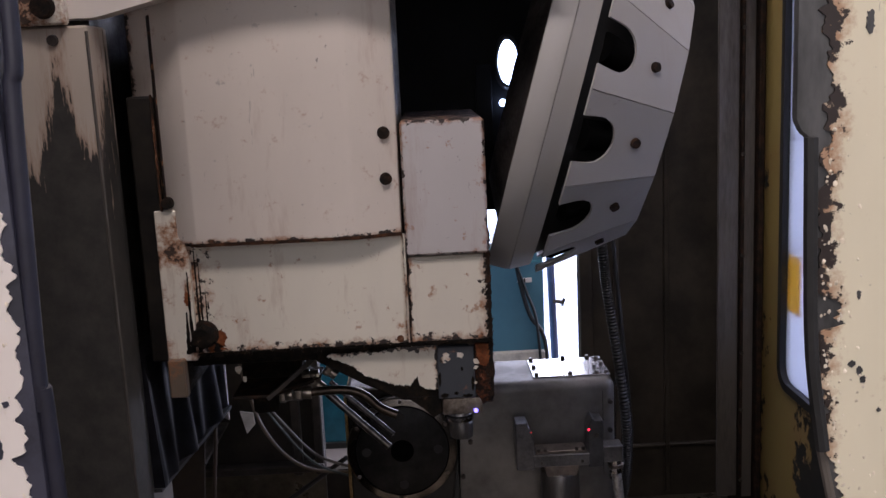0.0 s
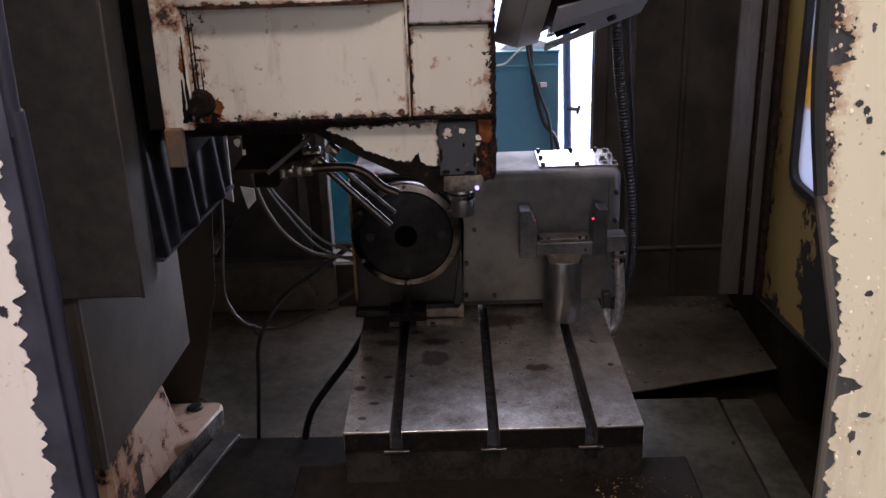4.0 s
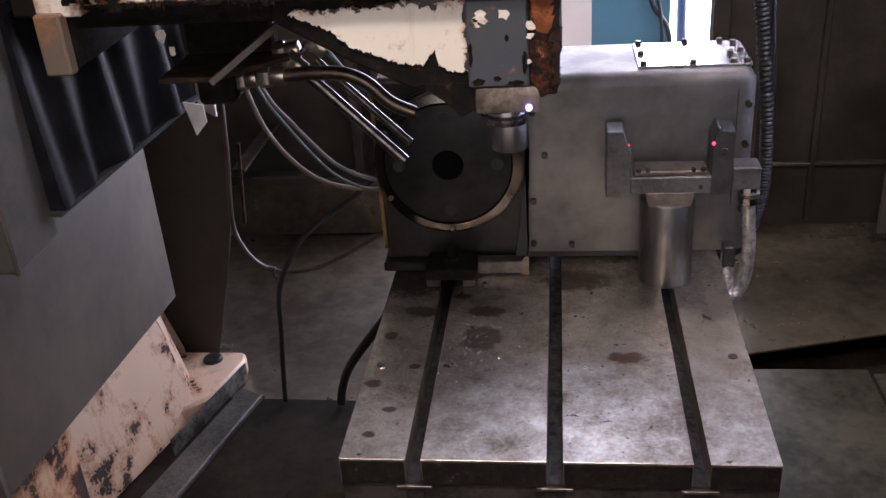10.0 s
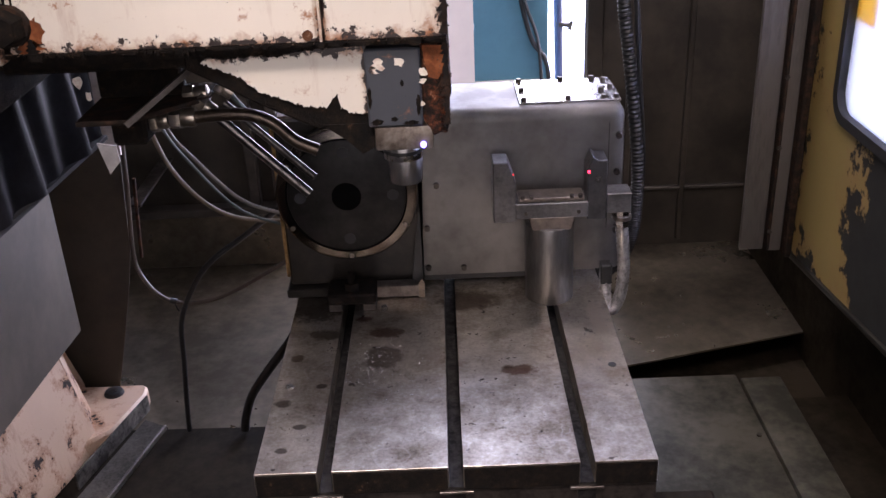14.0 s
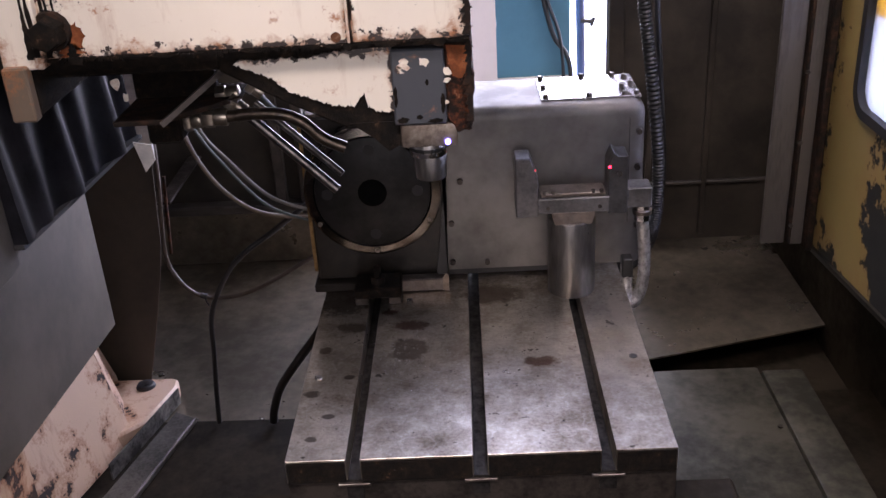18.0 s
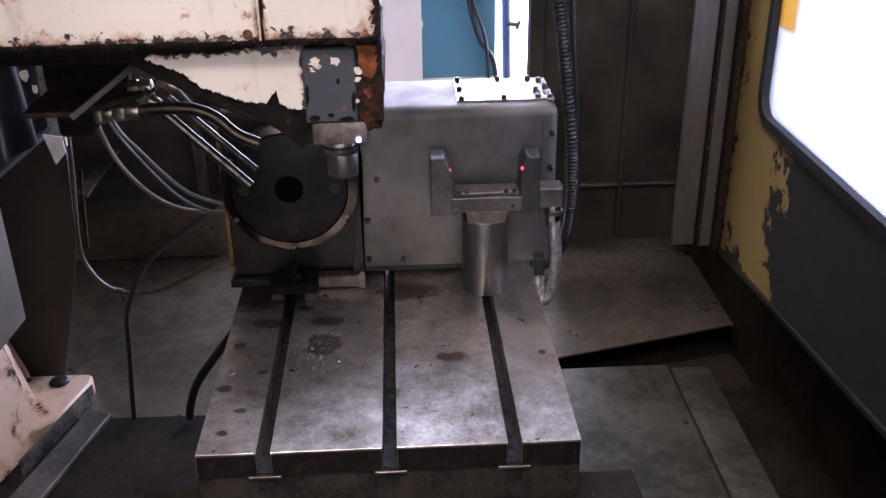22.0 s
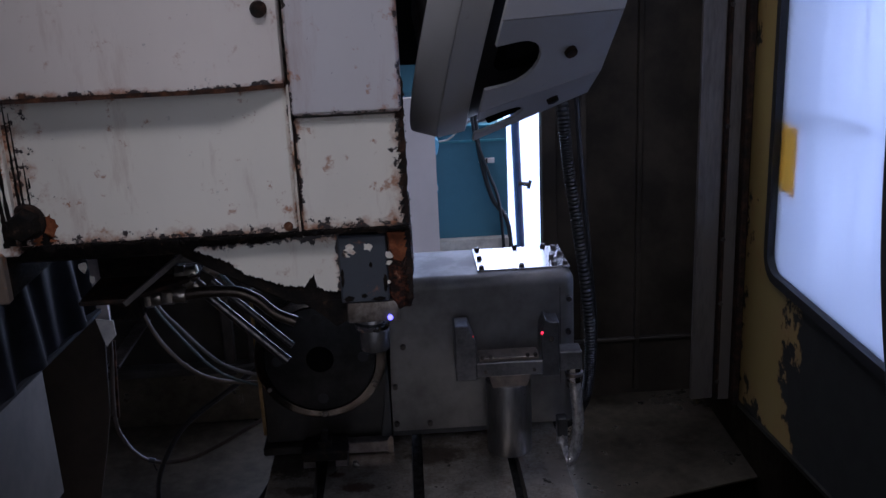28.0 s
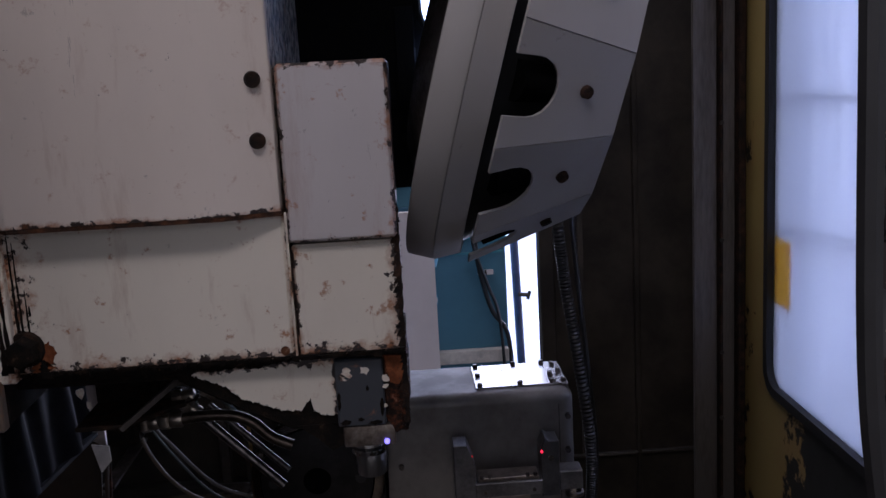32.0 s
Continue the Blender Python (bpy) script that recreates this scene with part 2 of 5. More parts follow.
M_grey_panel = chipped("grey_panel_paint", (0.50, 0.465, 0.45), (0.12, 0.07, 0.045), 0.28, 14.0, 0.4, scratch=0.7, bleed=((2, 1.768, 0.016), (2, 1.562, 0.012), (0, 0.012, 0.012), (0, -0.115, 0.008)))
M_door = chipped("door_paint", (0.70, 0.64, 0.47), (0.10, 0.098, 0.095), 0.24, 14.0, 0.30, scratch=0.45, bleed=((0, 0.214, 0.026),))
M_door_left = chipped("door_paint_left", (0.72, 0.66, 0.60), (0.05, 0.05, 0.065), 0.27, 30.0, 0.3, scratch=0.6)
M_bare = metal("bare_door_steel", (0.050, 0.050, 0.050), (0.120, 0.118, 0.115), (0.35, 0.55), 16, 0.55, (1, 1, 0.3), 0.1, 70)
M_bare_blue = plain("blue_black_primer", (0.030, 0.030, 0.045), 0.4, 0.0, 0.4, 20)
M_pink = chipped("base_casting_paint", (0.62, 0.44, 0.31), (0.034, 0.024, 0.020), 0.405, 15.0, 0.7, scratch=0.9, spread=0.010)
M_guard = plain("guard_paint", (0.070, 0.057, 0.043), 0.62, 0.0, 0.28, 5, 0.06)
M_guard.node_tree.nodes["Principled BSDF"].inputs["Specular IOR Level"].default_value = 0.25
M_guard_worn = chipped("worn_guard_paint", (0.58, 0.49, 0.39), (0.055, 0.050, 0.042), 0.40, 15.0, 0.4, edge=(2, 1.35, 0.50, 0.62), rough=0.5, stain=0.2, scratch=0.6, stretch=(1.6, 1.6, 0.22))
M_plate_dark = plain("oily_column_plate", (0.034, 0.027, 0.019), 0.5, 0.0, 0.5, 4)
M_enclosure = plain("enclosure_paint", (0.039, 0.032, 0.024), 0.45, 0.0, 0.5, 5)
M_enclosure_light = plain("enclosure_trim_paint", (0.070, 0.060, 0.050), 0.42, 0.1, 0.4, 9)
M_yellow = chipped("yellow_paint", (0.32, 0.235, 0.075), (0.015, 0.016, 0.0145), 0.43, 3.4, 0.25, edge=(1, 0.10, 0.62, 0.42))
M_yellow_clean = plain("clean_yellow_paint", (0.75, 0.42, 0.05), 0.4, 0.0, 0.1)
M_yellow_bright = plain("yellow_tape", (0.75, 0.70, 0.10), 0.5)
M_table = table_steel("table_steel")
M_slot = metal("slot_steel", (0.006, 0.005, 0.005), (0.040, 0.037, 0.034), (0.45, 0.7), 60, 0.5)
M_cover = metal("cover_stainless", (0.122, 0.112, 0.100), (0.212, 0.200, 0.184), (0.42, 0.58), 4, 0.7, bump=0.02, fine=24)
M_lid = metal("lid_steel", (0.40, 0.39, 0.38), (0.62, 0.60, 0.60), (0.15, 0.35), 14, 0.9)
M_top = metal("stained_plate", (0.14, 0.10, 0.08), (0.42, 0.38, 0.35), (0.3, 0.55), 14, 0.5)
M_cover_dark = metal("faceplate_rim_steel", (0.075, 0.066, 0.056), (0.19, 0.168, 0.148), (0.16, 0.30), 6, 1.0, bump=0.03, fine=30)
# matte black that paints the shade of holes and recesses
M_hole = plain("hole_shade", (0.004, 0.004, 0.004), 0.95)
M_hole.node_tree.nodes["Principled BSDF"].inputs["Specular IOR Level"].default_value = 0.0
M_tube = metal("tube_steel", (0.055, 0.050, 0.047), (0.15, 0.138, 0.13), (0.28, 0.42), 30, 1.0, bump=0.05)
M_dark = metal("dark_steel", (0.022, 0.018, 0.015), (0.085, 0.072, 0.062), (0.35, 0.6), 12, 0.6)
M_steel = metal("bright_steel", (0.36, 0.35, 0.34), (0.68, 0.66, 0.64), (0.15, 0.32), 16, 1.0, bump=0.04)
M_post_steel = metal("ground_steel", (0.14, 0.135, 0.13), (0.29, 0.275, 0.265), (0.26, 0.42), 9, 0.9, (1, 1, 0.2), 0.04)
M_flake = plain("loose_paint", (0.74, 0.66, 0.52), 0.55, 0.0, 0.2, 40)
M_tab = plain("tan_shim", (0.24, 0.18, 0.13), 0.4, 0.3, 0.3, 60)
M_chip = metal("chip_aluminium", (0.55, 0.55, 0.55), (0.8, 0.8, 0.8), (0.2, 0.35), 60, 0.9)
M_collar = metal("collar_steel", (0.10, 0.078, 0.060), (0.26, 0.225, 0.19), (0.35, 0.5), 30, 0.7)
M_pocket = plain("pocket_shade", (0.007, 0.007, 0.007), 0.6)
M_plate = metal("faceplate_steel", (0.006, 0.0056, 0.0055), (0.020, 0.0185, 0.0175), (0.34, 0.55), 12, 0.2, fine=60)
M_plate.node_tree.nodes["Principled BSDF"].inputs["Specular IOR Level"].default_value = 0.25
M_cast = plain("oily_cast_body", (0.016, 0.0125, 0.009), 0.42, 0.2, 0.6, 18)
M_setter = metal("setter_grey", (0.065, 0.063, 0.064), (0.15, 0.145, 0.145), (0.3, 0.45), 18, 0.5)
M_setter_dark = metal("setter_dark", (0.03, 0.03, 0.032), (0.07, 0.07, 0.072), (0.3, 0.45), 18, 0.4)
M_braid = metal("braided_steel", (0.20, 0.19, 0.18), (0.46, 0.44, 0.42), (0.3, 0.45), 150, 0.6, (1, 1, 0.6))
M_black = plain("black_rubber", (0.016, 0.016, 0.016), 0.45)
# black that paints the dark gap behind the head
M_void = plain("dark_gap_black", (0.006, 0.006, 0.0065), 0.7)
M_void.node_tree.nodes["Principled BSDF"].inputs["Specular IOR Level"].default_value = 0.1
M_seal_black = plain("window_rubber", (0.007, 0.007, 0.008), 0.6)
M_seal = plain("seal_rubber", (0.016, 0.016, 0.026), 0.34, 0.0, 0.4, 8)
M_skirt = plain("near_black_sheet", (0.022, 0.021, 0.018), 0.45, 0.0, 0.6, 6)
M_bellows_edge = plain("bellows_hem", (0.015, 0.015, 0.016), 0.85)
M_bellows = plain("bellows_cloth", (0.008, 0.008, 0.010), 0.55, 0.0, 0.5, 20)
M_bellows.node_tree.nodes["Principled BSDF"].inputs["Specular IOR Level"].default_value = 0.09
# near-black with brown specks: gunk, and shade painted beside the collar
M_gunk_shade = rusted("gunk_and_shade", ((0.004, 0.0035, 0.003), (0.008, 0.006, 0.0045), (0.017, 0.011, 0.007), (0.08, 0.045, 0.025)), 80, 0.88)
M_rusty = rusted("rusty_metal", ((0.016, 0.012, 0.010), (0.05, 0.024, 0.014), (0.13, 0.055, 0.026), (0.34, 0.27, 0.22)), 40)
M_rusty_dark = rusted("dark_rusty_metal", ((0.010, 0.009, 0.008), (0.022, 0.014, 0.010), (0.05, 0.026, 0.016), (0.09, 0.05, 0.03)), 45)
M_nose = chipped("nose_steel", (0.052, 0.058, 0.068), (0.60, 0.54, 0.47), 0.27, 30.0, 0.5, rough=0.4, stain=0.45, edge=(2, 1.413, 0.010, 0.10), scratch=0.8)
M_flank = rusted("rust_eaten_casting", ((0.008, 0.006, 0.005), (0.022, 0.011, 0.007), (0.12, 0.036, 0.014), (0.50, 0.33, 0.22)), 95, 0.55)
M_rust_orange = rusted("orange_rust_stain", ((0.10, 0.035, 0.014), (0.17, 0.052, 0.019), (0.27, 0.095, 0.036), (0.55, 0.42, 0.32)), 34, 0.75)
M_bracket = chipped("bracket_paint", (0.14, 0.105, 0.075), (0.03, 0.02, 0.015), 0.38, 22.0, 0.8, scratch=0.9)
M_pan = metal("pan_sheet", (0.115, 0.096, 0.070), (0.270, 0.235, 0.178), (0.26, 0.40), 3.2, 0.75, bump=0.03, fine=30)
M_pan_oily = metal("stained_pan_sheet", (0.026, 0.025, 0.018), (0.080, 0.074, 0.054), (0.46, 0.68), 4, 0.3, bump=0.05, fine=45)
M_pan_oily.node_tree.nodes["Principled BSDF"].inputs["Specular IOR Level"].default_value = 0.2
# near-black sheet colour, which also paints the shaded gaps by the pan
M_pan_dark = metal("dark_sheet_and_gap_shade", (0.009, 0.007, 0.0045), (0.026, 0.020, 0.013), (0.50, 0.72), 4, 0.2, bump=0.05, fine=45)
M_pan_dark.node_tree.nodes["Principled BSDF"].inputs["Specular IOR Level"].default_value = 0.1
M_post = metal("post_steel", (0.055, 0.047, 0.039), (0.145, 0.128, 0.110), (0.35, 0.55), 8, 0.4, (1, 1, 0.15))
M_flange = metal("worn_flange_sheet", (0.035, 0.032, 0.026), (0.105, 0.096, 0.082), (0.35, 0.55), 10, 0.4)
M_worn_edge = metal("worn_casting_edge", (0.015, 0.013, 0.011), (0.12, 0.112, 0.10), (0.35, 0.6), 34, 0.4)
M_pink_rusty = chipped("rusty_casting_paint", (0.55, 0.37, 0.24), (0.040, 0.018, 0.011), 0.47, 9.0, 0.9, scratch=0.9)
M_strip = plain("strip_metal", (0.50, 0.45, 0.42), 0.35, 0.3, 0.3, 30)
M_teal = plain("teal_paint", (0.065, 0.18, 0.24), 0.45, 0.0, 0.12, 3)
M_teal_light = plain("teal_paint_edge", (0.06, 0.24, 0.29), 0.45, 0.0, 0.12, 8)
M_teal_glass = plain("teal_window", (0.02, 0.115, 0.16), 0.15, 0.0, 0.3, 3, 0.02)
M_white = plain("white_paint", (0.74, 0.69, 0.68), 0.5, 0.0, 0.06, 3)
# cream dimmed to grey: the carousel's shade is put into its colour
M_carousel = chipped("shaded_carousel_paint", (0.38, 0.36, 0.335), (0.16, 0.13, 0.10), 0.20, 7.0, 0.12, stain=0.07)
M_hall = plain("hall_paint", (0.42, 0.41, 0.39), 0.7, 0.0, 0.15, 1.2)
M_concrete = plain("concrete", (0.22, 0.21, 0.20), 0.7, 0.0, 0.3, 3)
M_brown = plain("dull_brown_steel", (0.20, 0.17, 0.15), 0.35, 0.85, 0.4, 30)
M_pipe_dull = plain("dull_pipe", (0.095, 0.073, 0.056), 0.33, 0.8, 0.4, 40)
M_brass = plain("tarnished_brass", (0.34, 0.22, 0.09), 0.4, 0.7, 0.5, 25)
M_brass_worn = plain("worn_nickel_brass", (0.30, 0.26, 0.21), 0.3, 0.9, 0.5, 40)
M_tan = plain("tan_hose", (0.15, 0.112, 0.075), 0.5)
M_cable_grey = plain("grey_cable", (0.17, 0.155, 0.135), 0.45)
M_cable_green = plain("green_cable", (0.08, 0.10, 0.09), 0.45)
M_cable_brown = plain("brown_cable", (0.075, 0.055, 0.04), 0.45)
M_tag = plain("paper", (0.60, 0.57, 0.53), 0.7)
M_redpaint = plain("red_paint", (0.40, 0.03, 0.035), 0.4)
M_red_dark = plain("dark_red_paint", (0.10, 0.008, 0.014), 0.45)
M_pole = plain("pole_paint", (0.06, 0.07, 0.14), 0.45)


def glow(name, colour, strength):
    m, n, l, p = shader(name)
    p.inputs["Emission Color"].default_value, p.inputs["Emission Strength"].default_value = (*colour, 1), strength
    p.inputs["Base Color"].default_value = (*colour, 1)
    return m


M_sky = glow("daylight_outside", (0.62, 0.72, 1.0), 7.0)
M_lamp = glow("lamp_lens", (0.45, 0.62, 1.0), 26.0)
M_red = glow("red_led", (1.0, 0.02, 0.05), 9.0)
M_red_dim = glow("red_led_dim", (1.0, 0.06, 0.06), 1.5)
M_blue = glow("blue_led", (0.22, 0.18, 1.0), 9.0)


def pane_material(name, colour, rough):
    """Hazy plastic: part of the light goes through, part is scattered."""
    m, n, l, p = shader(name)
    p.inputs["Base Color"].default_value = (*colour, 1)
    p.inputs["Roughness"].default_value, p.inputs["Transmission Weight"].default_value = rough, 1.0
    p.inputs["IOR"].default_value = 1.1
    streaks = noise_node(n, l, 30, 4, 0.6, (1, 1, 0.1))
    bumped(n, l, p, streaks, 0.1)
    haze, both = n.new("ShaderNodeBsdfTranslucent"), n.new("ShaderNodeMixShader")
    haze.inputs["Color"].default_value = (*colour, 1)
    l.new(ramp(n, l, streaks, [(0.35, (0.62,) * 3), (0.65, (0.78,) * 3)]), both.inputs[0])
    l.new(p.outputs[0], both.inputs[1])
    l.new(haze.outputs[0], both.inputs[2])
    l.new(both.outputs[0], n["Material Output"].inputs["Surface"])
    return m


def film_material(name, colour):
    """Coloured film that lets light through."""
    m, n, l, p = shader(name)
    p.inputs["Base Color"].default_value = (*colour, 1)
    p.inputs["Roughness"].default_value = 0.5
    thin, both = n.new("ShaderNodeBsdfTranslucent"), n.new("ShaderNodeMixShader")
    thin.inputs["Color"].default_value = (*colour, 1)
    both.inputs[0].default_value = 0.85
    l.new(p.outputs[0], both.inputs[1])
    l.new(thin.outputs[0], both.inputs[2])
    l.new(both.outputs[0], n["Material Output"].inputs["Surface"])
    return m


M_label_blue = plain("pale_blue_plastic", (0.22, 0.52, 0.72), 0.45, 0.0, 0.1, 8)
M_sticker = film_material("yellow_film", (1.0, 0.70, 0.20))
M_pane = pane_material("hazy_polycarbonate", (0.86, 0.90, 1.0), 0.42)


# ---- building helpers ----
def thing(name, at, label, category, group="", kind=""):
    e = new(name)
    e.location = at
    e.empty_display_size = 0.05
    return tagged(e, label, category, group, kind)


def finish(bm, name, material, smooth=35):
    me = bpy.data.meshes.new(name)
    bm.normal_update()
    for face in bm.faces:
        face.smooth = True
    lim = radians(smooth)
    for e in bm.edges:
        e.smooth = len(e.link_faces) == 2 and e.calc_face_angle(4) < lim
    bm.to_mesh(me)
    bm.free()
    me.materials.append(material)
    return me


def part(name, bm, material, parent, label="", smooth=35):
    ob = new(name, finish(bm, name, material, smooth))
    if parent:
        ob.parent = parent
        ob.matrix_parent_inverse = Matrix.Identity(4) if parent.data else parent.matrix_basis.inverted()
    return tagged(ob, label)


def structure(name, bm, material, label, category="wall"):
    return tagged(new(name, finish(bm, name, material)), label, category, kind="structure")


def B(x0, x1, y0, y1, z0, z1, bevel=0.0, seg=1, bm=None, m=None):
    own = bmesh.new()
    bmesh.ops.create_cube(own, size=1, matrix=Matrix.LocRotScale(((x0 + x1) / 2, (y0 + y1) / 2, (z0 + z1) / 2), None, (abs(x1 - x0), abs(y1 - y0), abs(z1 - z0))))
    if bevel:
        bmesh.ops.bevel(own, geom=own.edges[:], offset=bevel, segments=seg, profile=0.5, affect="EDGES")
    if m:
        own.transform(m)
    return merge(bm, own)


def merge(bm, own):
    if bm is None:
        return own
    me = bpy.data.meshes.new("tmp")
    own.to_mesh(me)
    own.free()
    bm.from_mesh(me)
    bpy.data.meshes.remove(me)
    return bm


def C(p0, p1, r0, r1=None, seg=24, bevel=0.0, bm=None):
    """A cylinder or cone from p0 to p1."""
    p0, p1 = Vector(p0), Vector(p1)
    own = bmesh.new()
    bmesh.ops.create_cone(own, cap_ends=True, segments=seg, radius1=r0, radius2=r0 if r1 is None else r1, depth=(p1 - p0).length)
    if bevel:
        rims = [e for e in own.edges if abs(e.verts[0].co.z - e.verts[1].co.z) < 1e-6]
        bmesh.ops.bevel(own, geom=rims, offset=bevel, segments=2, profile=0.5, affect="EDGES")
    own.transform(Matrix.Translation((p0 + p1) / 2) @ (p1 - p0).to_track_quat("Z", "Y").to_matrix().to_4x4())
    return merge(bm, own)


def P(points, axis, a, b, bevel=0.0, bm=None):
    """A prism: the 2D outline stood up between a and b along axis (x: points are y, z; y: x, z; z: x, y)."""
    own = bmesh.new()
    put = {"x": lambda u, v, w: (w, u, v), "y": lambda u, v, w: (u, w, v), "z": lambda u, v, w: (u, v, w)}[axis]
    lo, hi = [own.verts.new(put(u, v, a)) for u, v in points], [own.verts.new(put(u, v, b)) for u, v in points]
    own.faces.new(lo), own.faces.new(hi)
    for i in range(len(points)):
        j = (i + 1) % len(points)
        own.faces.new((lo[i], lo[j], hi[j], hi[i]))
    bmesh.ops.recalc_face_normals(own, faces=own.faces[:])
    if bevel:
        bmesh.ops.bevel(own, geom=own.edges[:], offset=bevel, segments=1, profile=0.5, affect="EDGES")
    return merge(bm, own)


def smooth_line(pts, n=8):
    pts = [Vector(p) for p in pts]
    ext = [2 * pts[0] - pts[1], *pts, 2 * pts[-1] - pts[-2]]
    out = []
    for i in range(1, len(ext) - 2):
        a, b, c, d = ext[i - 1 : i + 3]
        for k in range(n):
            t = k / n
            out.append(0.5 * (2 * b + (c - a) * t + (2 * a - 5 * b + 4 * c - d) * t * t + (3 * b - a - 3 * c + d) * t**3))
    return out + [pts[-1]]


def tube(pts, r, seg=10, bm=None, curve=True, n=8, wave=0.0):
    """A tube along points; wave: the depth of its ribs, one every other ring."""
    line = smooth_line(pts, n) if curve else [Vector(p) for p in pts]
    own, rings, side = bmesh.new(), [], None
    for i, p in enumerate(line):
        d = (line[min(i + 1, len(line) - 1)] - line[max(i - 1, 0)]).normalized()
        side = (side - d * side.dot(d)).normalized() if side else d.orthogonal().normalized()
        up = d.cross(side)
        rr = r - wave * (i % 2)
        rings.append([own.verts.new(p + rr * (math.cos(math.tau * k / seg) * side + math.sin(math.tau * k / seg) * up)) for k in range(seg)])
    for a, b in zip(rings, rings[1:]):
        for k in range(seg):
            own.faces.new((a[k], a[(k + 1) % seg], b[(k + 1) % seg], b[k]))
    own.faces.new(rings[0][::-1]), own.faces.new(rings[-1])
    return merge(bm, own)


def wall_with_hole(axis, a, b, u0, u1, v0, v1, holes, bm=None):
    """A slab between a and b along axis ('x': u is y; 'y': u is x; v is z), with oblong openings (u0, u1, v0, v1)."""
    us = sorted({u0, u1, *[h for q in holes for h in q[:2]]})
    vs = sorted({v0, v1, *[h for q in holes for h in q[2:]]})
    own = bmesh.new()
    put = (lambda u, v, w: (w, u, v)) if axis == "x" else (lambda u, v, w: (u, w, v))
    inside = lambda u, v: u0 < u < u1 and v0 < v < v1 and not any(h[0] < u < h[1] and h[2] < v < h[3] for h in holes)
    cells = {(i, j) for i in range(len(us) - 1) for j in range(len(vs) - 1) if inside((us[i] + us[i + 1]) / 2, (vs[j] + vs[j + 1]) / 2)}
    cache = {}

    def vert(i, j, w):
        if (i, j, w) not in cache:
            cache[(i, j, w)] = own.verts.new(put(us[i], vs[j], w))
        return cache[(i, j, w)]

    for i, j in cells:
        for w in (a, b):
            own.faces.new([vert(i, j, w), vert(i + 1, j, w), vert(i + 1, j + 1, w), vert(i, j + 1, w)])
        for di, dj, e in ((-1, 0, ((i, j), (i, j + 1))), (1, 0, ((i + 1, j), (i + 1, j + 1))), (0, -1, ((i, j), (i + 1, j))), (0, 1, ((i, j + 1), (i + 1, j + 1)))):
            if (i + di, j + dj) not in cells:
                own.faces.new([vert(*e[0], a), vert(*e[1], a), vert(*e[1], b), vert(*e[0], b)])
    bmesh.ops.recalc_face_normals(own, faces=own.faces[:])
    return merge(bm, own)


def bolt(parent, p, d, r=0.006, h=0.006, material=None, socket=False):
    """A bolt head at p that points along d."""
    p, d = Vector(p), Vector(d).normalized()
    bm = C(p - d * 0.002, p + d * h, r, r * 0.86, 10 if not socket else 16, 0.0)
    if socket:
        C(p + d * (h - 0.0005), p + d * (h + 0.0006), r * 0.5, r * 0.5, 6, 0.0, bm)
    return part("bolt", bm, material or M_dark, parent)


# ---- the hall ----
structure("floor", B(-6, 6, -5.4, 7.3, -0.2, 0.0), M_concrete, "grey concrete floor of a machine shop", "floor")
structure("ceiling", B(-6, 6, -5.4, 6.4, 5.0, 5.2), M_white, "pale ceiling of a machine shop", "ceiling")
structure("wall_front", wall_with_hole("y", -5.2, -5.0, -5.2, 5.2, 0, 5, [(-2.4, 2.8, 1.5, 3.9)]), M_hall, "painted hall wall with a wide window opening, added out of view")
structure("wall_back", wall_with_hole("y", 3.66, 3.86, -5.2, 5.2, 0, 5, [(-0.30, 4.9, 0.02, 4.85)]), M_hall, "painted hall wall with a tall bright opening")
structure("wall_left", B(-5.2, -5.0, -5.0, 6.0, 0, 5), M_hall, "painted hall wall")
structure("wall_right", wall_with_hole("x", 5.0, 5.2, -5.0, 6.0, 0, 5, [(-1.8, 2.4, 1.0, 3.8)]), M_hall, "painted hall wall with a window opening")
tagged(new("backdrop", finish(B(-0.6, 4.97, 3.88, 3.93, -0.1, 4.99), "backdrop", M_sky)), "bright daylight beyond the hall's opening", "sky", kind="structure")

# ---- the machine's enclosure ----
structure("wall_rear", wall_with_hole("y", 1.60, 1.63, -1.30, 0.90, 0.30, 2.25, [(-0.455, 0.388, 0.56, 2.19)]), M_enclosure, "dark painted sheet metal rear wall of a machine enclosure with an opening")
def sloped(bm, z0, slope):
    """Raises the lower edge towards the walk."""
    for v in bm.verts:
        if v.co.z < z0:
            v.co.z += slope * (0.86 - v.co.y)
    return bm


w = structure("wall_side", sloped(wall_with_hole("x", 0.74, 0.765, -0.47, 0.95, 0.72, 2.19, [(-0.13, 0.785, 1.07, 2.06)]), 0.73, 0.10), M_yellow, "yellow sheet metal wall with paint flaked to dark grey and a window")
structure("wall_side_rear", B(0.88, 0.90, 0.95, 1.60, 0.30, 2.12), M_skirt, "dark sheet metal side wall of a machine enclosure")
# dark sheet stands in for the open shaded gap under the wall
structure("wall_side_skirt", B(0.86, 0.88, -0.47, 1.60, 0.30, 0.84), M_pan_dark, "near-black sheet standing in for the dark open gap under the side wall")
structure("wall_side_hem", sloped(P([(0.742, 0.700), (0.858, 0.700), (0.858, 0.718), (0.735, 0.718), (0.735, 0.712)], "y", -0.47, 0.95), 0.73, 0.10), M_skirt, "dark folded hem under the yellow side wall")
structure("wall_column", B(-1.33, -1.30, -0.2, 1.63, 0.3, 2.4), M_enclosure, "dark sheet metal wall behind the machine column")
